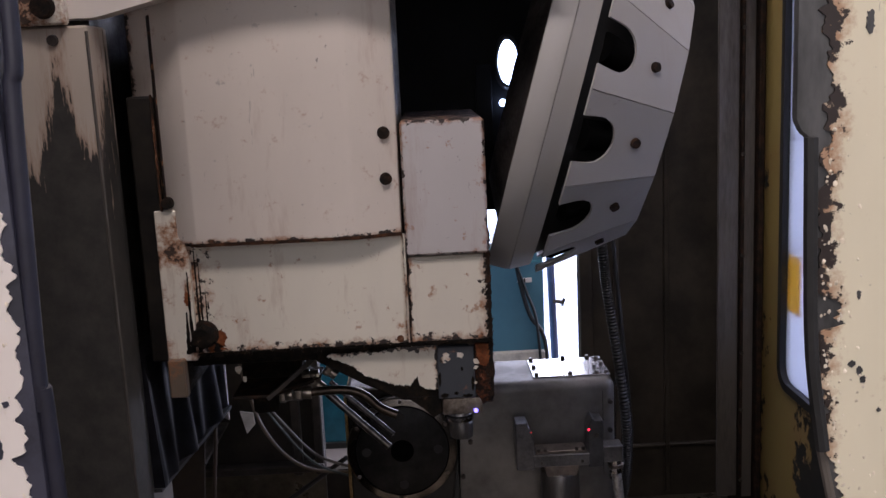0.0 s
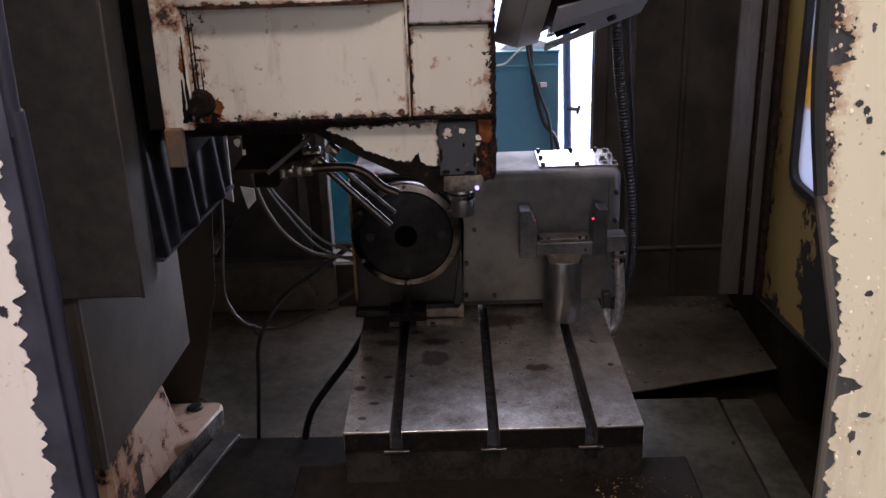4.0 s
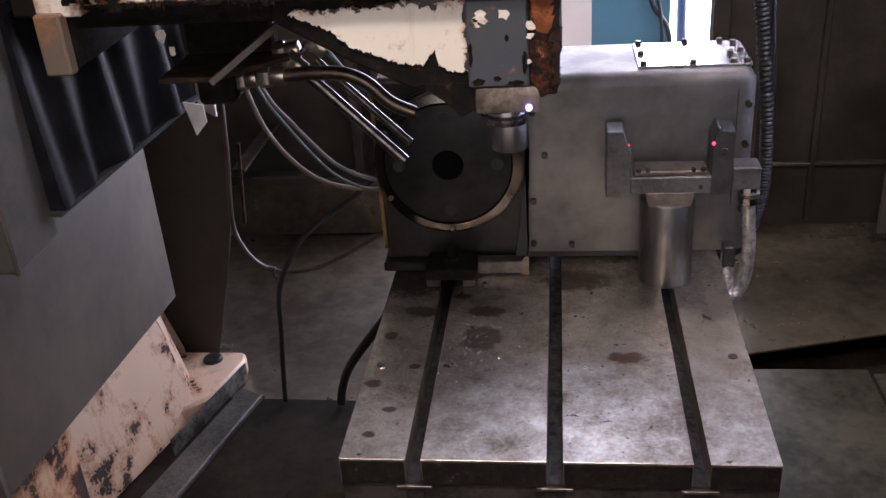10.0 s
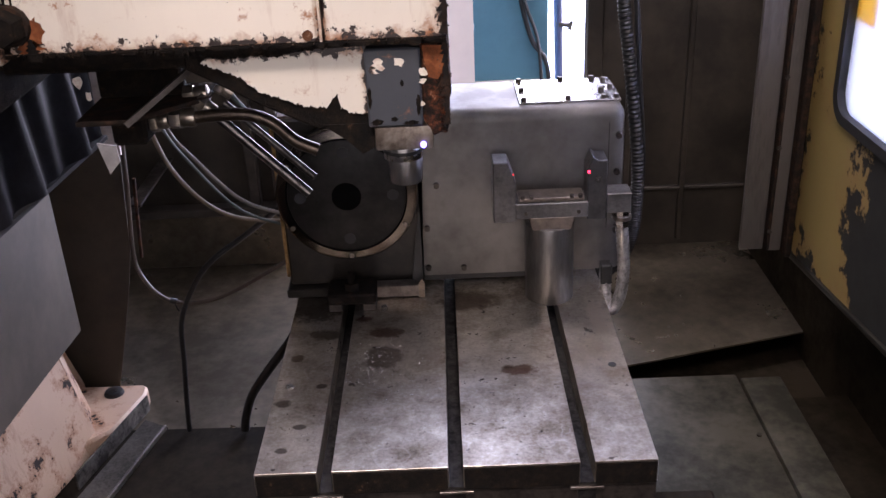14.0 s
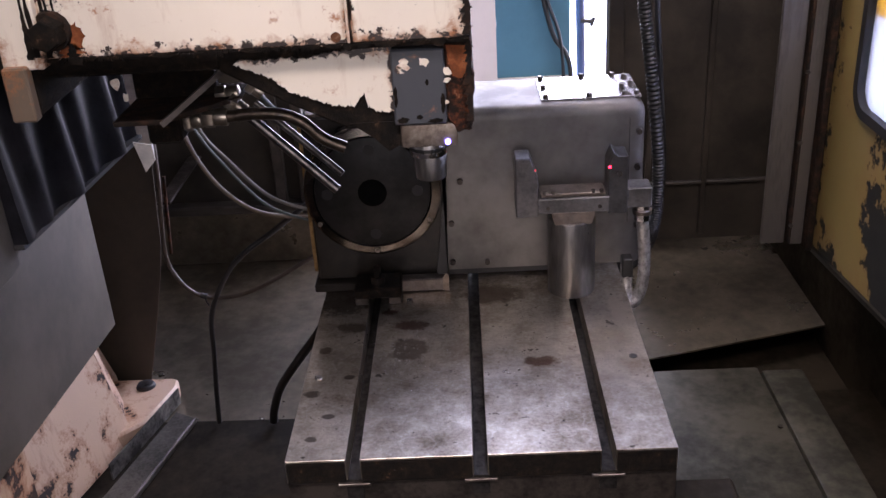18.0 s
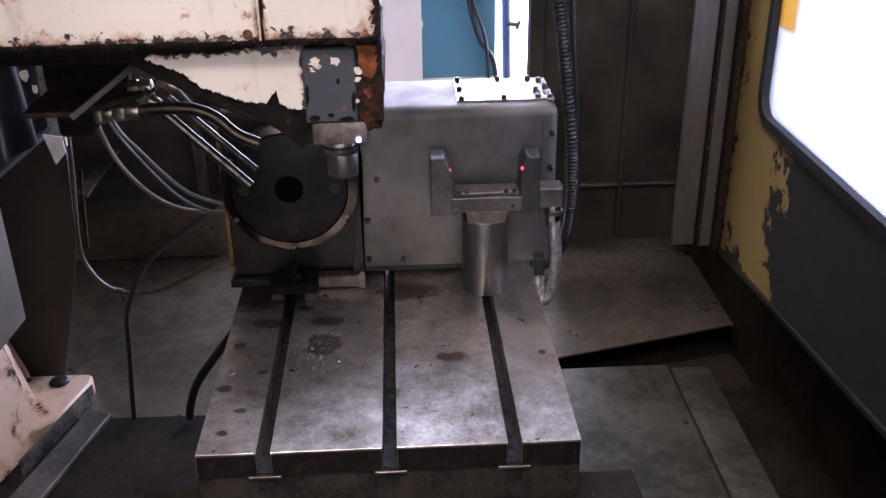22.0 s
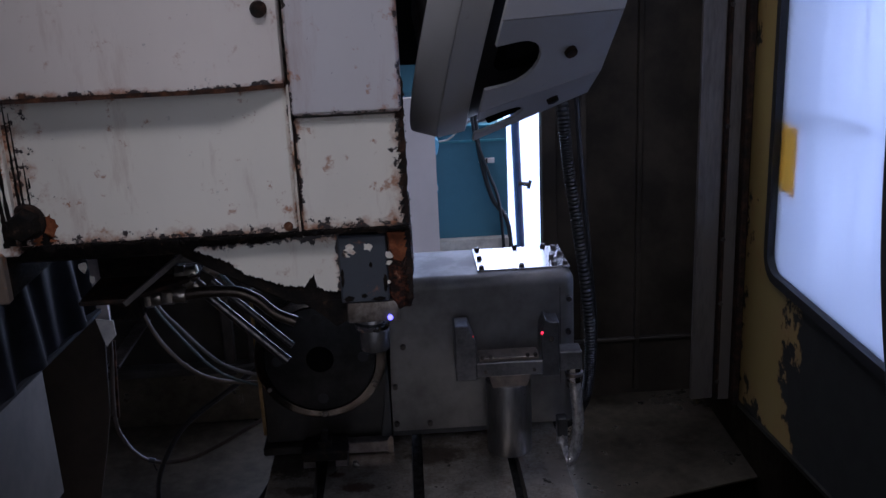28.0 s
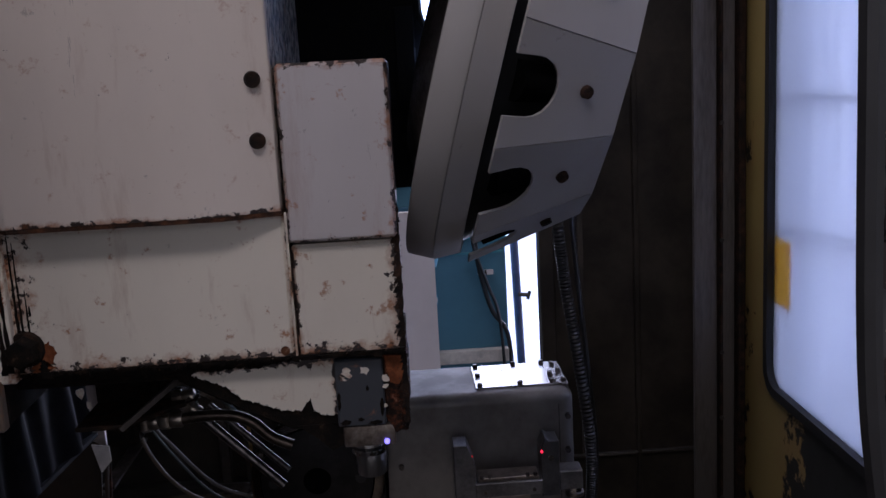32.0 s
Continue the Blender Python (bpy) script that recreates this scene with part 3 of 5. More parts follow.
structure("wall_column_plate", P([(-1.28, 0.412), (-0.775, 0.412), (-0.725, 0.60), (-0.700, 0.70), (-0.683, 0.78), (-0.665, 1.0), (-0.655, 1.9), (-1.28, 1.9)], "y", 0.92, 0.923), M_plate_dark, "dark oily plate beside the machine column")
DOOR_Y = -0.70


def lerp_table(rows, z):
    """The value at z in a table of (z, value) that falls in z."""
    for (za, va), (zb, vb) in zip(rows, rows[1:]):
        if za >= z >= zb:
            return va + (vb - va) * (za - z) / (za - zb)
    return rows[-1][1]


def paint_coat(rows, far, y, thick, side, seed, notches=()):
    """A coat of paint with a torn edge: rows give the edge by height, notches are torn-out wedges."""
    rnd = random.Random(seed)
    waves = [(length * rnd.uniform(0.8, 1.25), size, rnd.uniform(0, 6.3)) for length, size in ((0.055, 0.0026), (0.023, 0.0022), (0.0115, 0.0012), (0.0066, 0.0006), (0.0037, 0.0003))]
    z, pts = rows[0][0], []
    while z > rows[-1][0]:
        torn = sum(size * math.sin(math.tau * z / length + turn + 1.7 * math.sin(math.tau * z / (length * 3.3))) for length, size, turn in waves)
        x = lerp_table(rows, z) + side * (torn + rnd.uniform(-0.0002, 0.0002))
        for zc, half, deep in notches:
            d = abs(z - zc) / half
            if d < 1:
                x += side * deep * (1 - d ** 1.6) * rnd.uniform(0.85, 1.05)
        pts.append((x, z))
        z -= rnd.uniform(0.0006, 0.0016) if 1.2 < z < 2.15 else 0.01
    pts += [(far, rows[-1][0]), (far, rows[0][0])]
    return P(pts, "y", y - thick, y)


def blotch(cx, cz, w, h, y, seed):
    """A flat patch with a ragged outline where paint has come off."""
    rnd = random.Random(seed)
    n = 22
    return P([(cx + w * rnd.uniform(0.55, 1.1) * math.cos(math.tau * k / n), cz + h * rnd.uniform(0.6, 1.1) * math.sin(math.tau * k / n)) for k in range(n)], "y", y - 0.0006, y)


def paint_flakes(n, rows, reach, y, z0, z1, seed):
    """Curled flakes and blisters of paint that stand off a panel facing the walk."""
    rnd = random.Random(seed)
    verts, faces = [], []
    for _ in range(n):
        cz, s = rnd.uniform(z0, z1), rnd.uniform(0.0005, 0.0019)
        cx = lerp_table(rows, cz) + reach * (0.12 + rnd.random() ** 2.2)
        k, m = len(verts), rnd.randint(5, 7)
        lift, turn = rnd.uniform(0.0004, 0.0016), rnd.uniform(0, 6.3)
        for i in range(m):
            a = math.tau * i / m
            r = s * rnd.uniform(0.6, 1.2)
            verts.append((cx + r * math.cos(a), y - lift * (0.5 + 0.5 * math.cos(a - turn)), cz + r * math.sin(a) * 1.3))
        verts.append((cx, y - lift * 0.9, cz))
        verts.append((cx, y + 0.001, cz))
        faces += [(k + i, k + (i + 1) % m, k + m) for i in range(m)] + [(k + (i + 1) % m, k + i, k + m + 1) for i in range(m)]
    me = bpy.data.meshes.new("paint_flakes")
    me.from_pydata(verts, [], faces)
    me.materials.append(M_flake)
    return tagged(new("paint_flakes", me), "curled flakes of cream paint on a peeling panel", "paint flakes", kind="stuff")


# the two door leaves with their torn paint
EDGE = [(2.75, 0.198), (2.0, 0.196), (1.955, 0.197), (1.94, 0.206), (1.87, 0.214), (1.80, 0.218), (1.765, 0.217), (1.72, 0.2105), (1.62, 0.2125), (1.53, 0.224), (1.47, 0.239), (1.40, 0.251), (1.30, 0.254), (1.0, 0.254), (0.0, 0.254)]
EDGE_LEFT = [(2.75, -0.381), (1.93, -0.383), (1.78, -0.393), (1.70, -0.387), (1.60, -0.391), (1.50, -0.395), (1.40, -0.401), (1.2, -0.403), (0.0, -0.402)]
leaf = structure("wall_door", P([(0.193, 2.75), (0.193, 1.785), (0.197, 1.776), (0.206, 1.768), (0.208, 1.62), (0.219, 1.53), (0.233, 1.46), (0.246, 1.40), (0.249, 0.0), (1.6, 0.0), (1.6, 2.75)], "y", DOOR_Y, DOOR_Y + 0.006, 0.002), M_bare, "bare grey steel door leaf with cream paint peeling along its edge")
part("paint", paint_coat(EDGE, 1.6, DOOR_Y, 0.0016, 1, 31, [(1.642, 0.016, 0.020), (1.628, 0.006, 0.012), (1.365, 0.010, 0.020)]), M_door, leaf, "cream paint with a torn edge")
for k, (cx, cz, w, h) in enumerate(((0.253, 1.876, 0.009, 0.010), (0.246, 1.853, 0.004, 0.009), (0.262, 1.886, 0.006, 0.004), (0.240, 1.598, 0.0035, 0.003), (0.246, 1.592, 0.003, 0.004), (0.249, 1.585, 0.003, 0.0035), (0.262, 1.560, 0.002, 0.002), (0.244, 1.652, 0.002, 0.004), (0.266, 1.447, 0.004, 0.003), (0.276, 1.338, 0.006, 0.003), (0.268, 1.318, 0.004, 0.006), (0.276, 1.302, 0.002, 0.003))):
    part("bare_patch", blotch(cx, cz, w, h, DOOR_Y - 0.0016, 50 + k), M_bare, leaf)
# black strip paints the shadow along the leaf's lower edge
part("edge_shadow", tube([(0.2195, DOOR_Y - 0.002, 1.53), (0.2085, DOOR_Y - 0.002, 1.62), (0.205, DOOR_Y - 0.002, 1.772)], 0.0055, 8), M_black, leaf, "thin black strip painting the shadow along the door edge")
part("edge_fold", tube([(0.2500, DOOR_Y + 0.002, 0.0), (0.2475, DOOR_Y + 0.002, 1.40), (0.2345, DOOR_Y + 0.002, 1.46), (0.2200, DOOR_Y + 0.003, 1.53)], 0.0040, 8, curve=False), M_post, leaf, "worn steel fold")
paint_flakes(170, EDGE, 0.032, DOOR_Y - 0.0016, 1.24, 1.78, 12)
leaf2 = structure("wall_door_left", B(-1.9, -0.380, DOOR_Y, DOOR_Y + 0.03, 0.0, 2.75, 0.004, 2), M_bare_blue, "dark primed steel door leaf with chipped cream paint")
part("paint", paint_coat(EDGE_LEFT, -1.9, DOOR_Y, 0.0016, -1, 33, [(1.555, 0.006, 0.012), (1.46, 0.008, 0.009)]), M_door_left, leaf2, "chipped cream paint with a torn edge")
for k, (cx, cz, w, h) in enumerate(((-0.412, 1.565, 0.004, 0.012), (-0.402, 1.600, 0.003, 0.003), (-0.415, 1.517, 0.006, 0.004), (-0.416, 1.487, 0.006, 0.003), (-0.412, 1.452, 0.005, 0.006), (-0.404, 1.441, 0.002, 0.002))):
    part("bare_patch", blotch(cx, cz, w, h, DOOR_Y - 0.0016, 80 + k), M_bare_blue, leaf2)
paint_flakes(30, EDGE_LEFT, -0.03, DOOR_Y - 0.0016, 1.36, 1.80, 14)
structure("trim", tube([(-0.377, -0.692, 0.0), (-0.375, -0.692, 1.46), (-0.379, -0.692, 1.60), (-0.375, -0.692, 1.75), (-0.372, -0.692, 1.83), (-0.366, -0.692, 1.95), (-0.366, -0.692, 2.75)], 0.0065, 12), M_seal, "dark bluish rubber seal along a door edge", "trim")
structure("door_sill", B(-0.380, 0.207, -0.72, -0.62, 0.0, 0.98, 0.004), M_guard, "grey painted sheet metal sill under an open doorway", "sill")
structure("wall_side_front", B(0.765, 0.79, -0.67, -0.47, 0.3, 2.40), M_yellow, "yellow sheet metal return between door and side wall")
# unseen panel added over the left part to keep the inside dark
structure("overhead_light_block", B(-1.3, 0.16, 0.3, 1.6, 2.42, 2.44), M_enclosure, "dark sheet metal panel added over the enclosure to block light", "ceiling")
# pan
structure("chip_pan", P([(-1.3, 0.795), (-0.2, 0.772), (-0.2, 0.915), (0.33, 0.94), (0.88, 1.085), (0.88, 1.60), (-1.3, 1.60)], "z", 0.405, 0.41), M_pan, "worn grey sheet metal floor of a chip pan", "floor")
structure("chip_pan_near", P([(-1.3, -0.47), (0.86, -0.47), (0.86, 0.80), (-0.2, 0.80), (-0.2, 0.768), (-1.3, 0.791)], "z", 0.34, 0.413), M_pan_dark, "near-black sheet metal floor of a chip pan", "floor")
# dark floor paints the shadow below the near plate's edge
structure("chip_pan_trough", B(-1.3, 0.88, 0.70, 1.60, 0.30, 0.339), M_pan_dark, "near-black sheet painting the shaded gap between two pan sheets", "floor")
pan_plate = thing("pan_plate", (0.47, 0.3, 0.415), "oil-stained sheet metal plate lying on the chip pan", "sheet metal")
part("plate", B(0.33, 0.601, -0.46, 0.775, 0.416, 0.50, 0.006, 2), M_pan_oily, pan_plate)
part("edge_strip", B(0.603, 0.690, -0.46, 0.757, 0.416, 0.503, 0.006, 2), M_pan_oily, pan_plate)
for y in (0.08, 0.33, 0.56):
    bolt(pan_plate, (0.585, y, 0.50), (0, 0, 1), 0.006, 0.003)

# ribs and trims of the rear wall
for x0, x1 in ((-0.555, -0.525), (-0.485, -0.455)):
    structure("trim", B(x0, x1, 1.565, 1.60, 0.56, 2.24, 0.004), M_enclosure_light, "dark folded sheet metal upright beside an opening", "trim")
structure("trim", B(0.388, 0.43, 1.57, 1.60, 0.56, 2.24, 0.004), M_enclosure, "dark folded sheet metal upright beside an opening", "trim")
structure("trim", B(-1.28, -0.455, 1.55, 1.60, 0.575, 0.60, 0.004), M_enclosure_light, "folded sheet metal ledge along a rear wall", "trim")
# lighter panel added so the wall's lower left reads brighter
structure("trim", B(-1.28, -0.455, 1.570, 1.598, 0.412, 0.573, 0.003), M_pan, "lighter grey sheet panel under a rear ledge, standing in for light there", "trim")
structure("trim", B(0.43, 0.88, 1.585, 1.60, 0.588, 0.597, 0.002), M_enclosure_light, "folded sheet metal seam along a rear wall", "trim")
structure("trim", B(0.50, 0.516, 1.588, 1.60, 0.6, 2.19, 0.002), M_enclosure_light, "folded upright seam of a rear wall", "trim")
structure("trim", B(0.66, 0.675, 1.585, 1.60, 0.43, 2.19, 0.002), M_enclosure, "folded upright seam of a rear wall", "trim")
beam = thing("rear_beam", (0.5, 1.6, 2.20), "cream painted beam with bolts across the rear wall", "beam")
part("beam", B(0.20, 0.72, 1.50, 1.60, 2.195, 2.285, 0.004), M_cream, beam)
for x in (0.42, 0.585):
    bolt(beam, (x, 1.50, 2.235), (0, -1, 0), 0.02, 0.02, M_black, True)

# corner posts between the rear and the side wall
post = thing("door_post", (0.69, 0.95, 0.7), "dull grey folded steel post with rusty edge and small bolts", "post")
part("flange", B(0.636, 0.688, 0.945, 0.953, 0.708, 2.13, 0.002), M_post, post)
part("web", B(0.688, 0.695, 0.925, 0.953, 0.715, 2.13, 0.002), M_rusty_dark, post)
part("channel", B(0.695, 0.722, 0.932, 0.945, 0.71, 2.13, 0.002), M_post, post)
part("rail", B(0.722, 0.737, 0.905, 0.945, 0.705, 2.13, 0.003), M_rusty_dark, post)
for z in (0.76, 0.95, 1.10, 1.35, 1.6, 1.9, 2.08):
    bolt(post, (0.6915, 0.925, z), (0, -1, 0), 0.005, 0.004)
top_rail = thing("top_rail", (0.72, 0.6, 2.28), "cream painted rail sloping over a yellow side wall", "rail")


def leaning(bm):
    """Raises a rail towards the walk."""
    for v in bm.verts:
        v.co.z += 0.2 * (1.229 - v.co.y)
    return bm


part("rail", leaning(B(0.655, 0.79, -0.47, 1.50, 2.170, 2.205, 0.004)), M_cream, top_rail)
part("lip", leaning(B(0.645, 0.655, -0.47, 1.50, 2.150, 2.215, 0.003)), M_cream, top_rail)

# side window
win = tagged(new("window_1"), "hazy polycarbonate window with rounded corners in a black rubber seal", "window", kind="structure")
win.location = (0.75, 0.33, 1.6)


def rounded(u0, u1, v0, v1, r, n=6):
    out = []
    for cu, cv, a0 in ((u1 - r, v1 - r, 0), (u0 + r, v1 - r, 90), (u0 + r, v0 + r, 180), (u1 - r, v0 + r, 270)):
        out += [(cu + r * math.cos(radians(a0 + 90 * k / n)), cv + r * math.sin(radians(a0 + 90 * k / n))) for k in range(n + 1)]
    return out


def ring(outer, inner, axis, a, b):
    own = bmesh.new()
    put = {"x": lambda u, v, w: (w, u, v), "y": lambda u, v, w: (u, w, v), "z": lambda u, v, w: (u, v, w)}[axis]
    loops = [[own.verts.new(put(u, v, w)) for u, v in pts] for pts, w in ((outer, a), (inner, a), (inner, b), (outer, b))]
    n = len(outer)
    for p, q in ((0, 1), (1, 2), (2, 3), (3, 0)):
        for i in range(n):
            j = (i + 1) % n
            own.faces.new((loops[p][i], loops[p][j], loops[q][j], loops[q][i]))
    bmesh.ops.recalc_face_normals(own, faces=own.faces[:])
    return own


part("seal", ring(rounded(-0.140, 0.796, 1.058, 2.072, 0.055), rounded(-0.122, 0.777, 1.077, 2.054, 0.042), "x", 0.733, 0.772), M_seal_black, win, "black rubber seal")
pane = part("pane", P(rounded(-0.124, 0.779, 1.075, 2.056, 0.042), "x", 0.748, 0.753), M_pane, win, "scratched hazy pane")
sticker = thing("warning_sticker", (0.756, 0.745, 1.24), "plain yellow translucent sticker on the back of a window", "sticker")
part("film", P(rounded(0.700, 0.790, 1.246, 1.382, 0.004), "x", 0.7555, 0.7565), M_sticker, sticker)
# rods added behind the pane to draw its faint shadow lines
for z in (1.405, 1.655):
    bar = thing("shadow_line_rod", (0.80, 0.62, z), "thin dark rod added to draw a faint shadow line on a hazy window", "bar")
    part("rod", C((0.790, 0.50, z + 0.004), (0.790, 0.85, z - 0.003), 0.006, None, 8), M_dark, bar)
    for y in (0.505, 0.845):
        part("foot", C((0.764, y, z), (0.792, y, z), 0.005, None, 8), M_dark, bar)

# ---- bed, saddle and table ----
bed = thing("machine_bed", (0, 0.4, 0.4), "dark cast iron machine bed under a steel table", "machine bed")
part("pedestal", B(-0.22, 0.22, 0.05, 0.9, 0.415, 0.80, 0.01), M_dark, bed)
part("front_ways", B(-0.20, 0.20, -0.45, 0.05, 0.415, 0.77, 0.01), M_dark, bed)
cover = thing("way_cover", (0, -0.08, 0.77), "dark oily steel way cover in front of the table", "way cover")
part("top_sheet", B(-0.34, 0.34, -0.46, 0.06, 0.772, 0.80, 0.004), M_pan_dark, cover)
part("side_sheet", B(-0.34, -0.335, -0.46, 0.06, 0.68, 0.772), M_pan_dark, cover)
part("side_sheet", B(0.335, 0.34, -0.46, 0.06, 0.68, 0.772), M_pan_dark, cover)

table = thing("machine_table", (0, 0.45, 0.80), "worn steel machine table with three T-slots and oil stains", "machine table")
TOPZ, PITCH, SLOT, LONG = 0.9, 0.163, 0.009, 0.95
edges = [-0.25, -PITCH - SLOT, -PITCH + SLOT, -SLOT, SLOT, PITCH - SLOT, PITCH + SLOT, 0.25]
for a, b in zip(edges[::2], edges[1::2]):
    part("slab", B(a, b, 0.0, LONG, TOPZ - 0.034, TOPZ, 0.0006), M_table, table)
    # near-black plate makes the front face darker than the top
    part("front_face", B(a + 0.0015, b - 0.0015, -0.0025, 0.0005, TOPZ - 0.034, TOPZ - 0.003), M_gunk_shade, table)
for x in (-PITCH, 0, PITCH):
    part("slot_floor", B(x - SLOT - 0.002, x + SLOT + 0.002, 0.0, LONG, TOPZ - 0.062, TOPZ - 0.032), M_slot, table)
    part("slot_lip", B(x - 0.021, x + 0.021, -0.004, 0.004, TOPZ - 0.040, TOPZ - 0.036, 0.0005), M_brown, table)
part("body", B(-0.25, 0.25, 0.003, LONG, TOPZ - 0.10, TOPZ - 0.0345), M_dark, table)
bolt(table, (-0.23, 0.19, 0.899), (0, 0, 1), 0.0065, 0.003, M_steel)
# flush black disc paints the hole; none is cut
part("hole", C((0.229, 0.215, 0.895), (0.229, 0.215, 0.9006), 0.006, None, 16), M_black, table)


def scatter_chips(name, label, n, cx, cy, z, sx, sy, size, seed, material):
    rnd = random.Random(seed)
    verts, faces = [], []
    for _ in range(n):
        x, y, a, s = rnd.gauss(cx, sx), rnd.gauss(cy, sy), rnd.uniform(0, 6.3), size * rnd.uniform(0.4, 1.5)
        c, d, k = math.cos(a), math.sin(a), len(verts)
        for u, v, w in ((-s, -s * 0.25, 0.0003), (0, -s * 0.3, s * 0.7), (s, 0, 0.0003), (0, s * 0.35, s * 0.5), (0, 0, s * 0.9)):
            verts.append((x + u * c - v * d, y + u * d + v * c, z + w))
        faces += [(k, k + 1, k + 4), (k + 1, k + 2, k + 4), (k + 2, k + 3, k + 4), (k + 3, k, k + 4), (k + 3, k + 2, k + 1, k)]
    me = bpy.data.meshes.new(name)
    me.from_pydata(verts, [], faces)
    me.materials.append(material)
    return tagged(new(name, me), label, "metal chips", kind="stuff")


scatter_chips("metal_chips", "small bright metal chips lying on the steel table", 210, -0.115, 0.235, 0.9, 0.028, 0.040, 0.0014, 3, M_chip)
scatter_chips("metal_chips", "small metal chips lying on the dark way cover", 90, 0.22, -0.02, 0.80, 0.05, 0.03, 0.0022, 4, M_brass)
scatter_chips("metal_chips", "scattered metal chips on the steel table", 120, -0.02, 0.25, 0.9, 0.14, 0.16, 0.0010, 6, M_dark)
scatter_chips("metal_chips", "metal chips on the chip pan", 26, 0.45, 1.1, 0.418, 0.16, 0.22, 0.0030, 8, M_steel)

# ---- rotary table with its motor cover ----
rot = thing("rotary_table", (0.01, 0.56, 0.9), "grey rotary indexing table with dark round faceplate and stainless motor cover", "rotary table")
part("body", B(-0.262, -0.042, 0.470, 0.66, 0.914, 1.203, 0.004), M_cast, rot, "dark oily cast body")
part("top_plate", B(-0.255, -0.045, 0.474, 0.618, 1.203, 1.207, 0.001), M_top, rot, "stained grey top plate")
part("top_rail", B(-0.262, -0.042, 0.622, 0.64, 1.203, 1.226, 0.002), M_brown, rot)
for k in range(9):
    x = -0.232 + k * 0.0185
    part("tick_mark", B(x, x + 0.010, 0.479, 0.488, 1.2072, 1.2082), M_redpaint if k % 2 else M_cream_plain, rot)
part("lug", B(-0.115, -0.095, 0.545, 0.56, 1.207, 1.211, 0.001), M_brown, rot)
part("foot", B(-0.268, -0.045, 0.452, 0.66, 0.9, 0.915, 0.002), M_cast, rot)
part("foot_bar", B(-0.128, -0.046, 0.440, 0.462, 0.9005, 0.923, 0.002), M_brown, rot, "dull steel foot bar")
part("corner_tab", P([(-0.050, 0.9008), (-0.040, 0.9008), (-0.040, 0.928), (-0.044, 0.934), (-0.050, 0.926)], "y", 0.436, 0.439), M_tab, rot, "small bent tan tab")
part("side_strip", B(-0.268, -0.262, 0.472, 0.64, 0.93, 1.19, 0.001), M_brass, rot, "tarnished brass-coloured side strip")
FX, FZ = -0.153, 1.088
# thin black ring paints the dark step between face and rim
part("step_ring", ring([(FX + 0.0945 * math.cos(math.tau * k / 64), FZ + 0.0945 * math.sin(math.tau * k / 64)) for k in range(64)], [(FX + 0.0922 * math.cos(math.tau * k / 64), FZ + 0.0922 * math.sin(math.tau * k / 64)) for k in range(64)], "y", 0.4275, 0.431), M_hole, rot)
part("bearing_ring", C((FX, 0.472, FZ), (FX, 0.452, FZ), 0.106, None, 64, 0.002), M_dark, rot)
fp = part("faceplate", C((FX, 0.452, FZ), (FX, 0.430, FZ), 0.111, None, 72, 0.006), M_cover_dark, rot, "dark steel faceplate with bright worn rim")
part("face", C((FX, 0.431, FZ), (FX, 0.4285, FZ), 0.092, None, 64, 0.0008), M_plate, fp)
# flat black disc paints the bore's shade; no hole is cut
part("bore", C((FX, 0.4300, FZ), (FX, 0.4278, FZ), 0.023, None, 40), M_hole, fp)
# flat near-black discs paint the shade of four round pockets
for k in range(4):
    a = radians(90 * k)
    part("pocket", C((FX + 0.072 * math.cos(a), 0.430, FZ + 0.072 * math.sin(a)), (FX + 0.072 * math.cos(a), 0.4279, FZ + 0.072 * math.sin(a)), 0.009, None, 20), M_pocket, fp)
for k in range(6):
    a = radians(90 + 60 * k)
    part("bolt", C((FX + 0.1025 * math.cos(a), 0.431, FZ + 0.1025 * math.sin(a)), (FX + 0.1025 * math.cos(a), 0.4275, FZ + 0.1025 * math.sin(a)), 0.004, 0.0035, 12), M_brown, fp)
part("shroud", P([(-0.060, 0.925), (-0.042, 0.925), (-0.042, 1.20), (-0.060, 1.20), (-0.046, 1.15), (-0.036, 1.10), (-0.046, 1.03)], "y", 0.452, 0.486), M_black, rot)


def cover_shell():
    """A folded cover: a box with rounded top front and top right edges."""
    x0, x1, z0, z1, y0, y1, r = -0.040, 0.288, 0.915, 1.197, 0.487, 0.645, 0.020
    bm = B(x0, x1, y0, y1, z0, z1)
    es = [e for e in bm.edges if all(v.co.z > z1 - 1e-4 for v in e.verts) and (all(v.co.y < y0 + 1e-4 for v in e.verts) or all(v.co.x > x1 - 1e-4 for v in e.verts))]
    es += [e for e in bm.edges if all(v.co.x > x1 - 1e-4 and v.co.y < y0 + 1e-4 for v in e.verts)]
    bmesh.ops.bevel(bm, geom=es, offset=r, segments=5, profile=0.5, affect="EDGES")
    return bm


mc = part("motor_cover", cover_shell(), M_cover, rot, "brushed stainless motor cover")
part("seam", B(0.2605, 0.2617, 0.4863, 0.489, 0.99, 1.172), M_dark, mc)
part("edge_flange", B(-0.041, 0.20, 0.489, 0.64, 0.905, 0.9155), M_black, mc)
lid = part("lid", B(0.122, 0.283, 0.512, 0.634, 1.1965, 1.2005, 0.001), M_lid, mc, "flat bolted lid")
for x, y in ((0.130, 0.52), (0.20, 0.519), (0.257, 0.52), (0.276, 0.52), (0.130, 0.573), (0.258, 0.560), (0.275, 0.575), (0.130, 0.627), (0.20, 0.628), (0.252, 0.627), (0.270, 0.615)):
    part("bolt", C((x, y, 1.2), (x, y, 1.2065), 0.0052, 0.0042, 10), M_dark, lid)
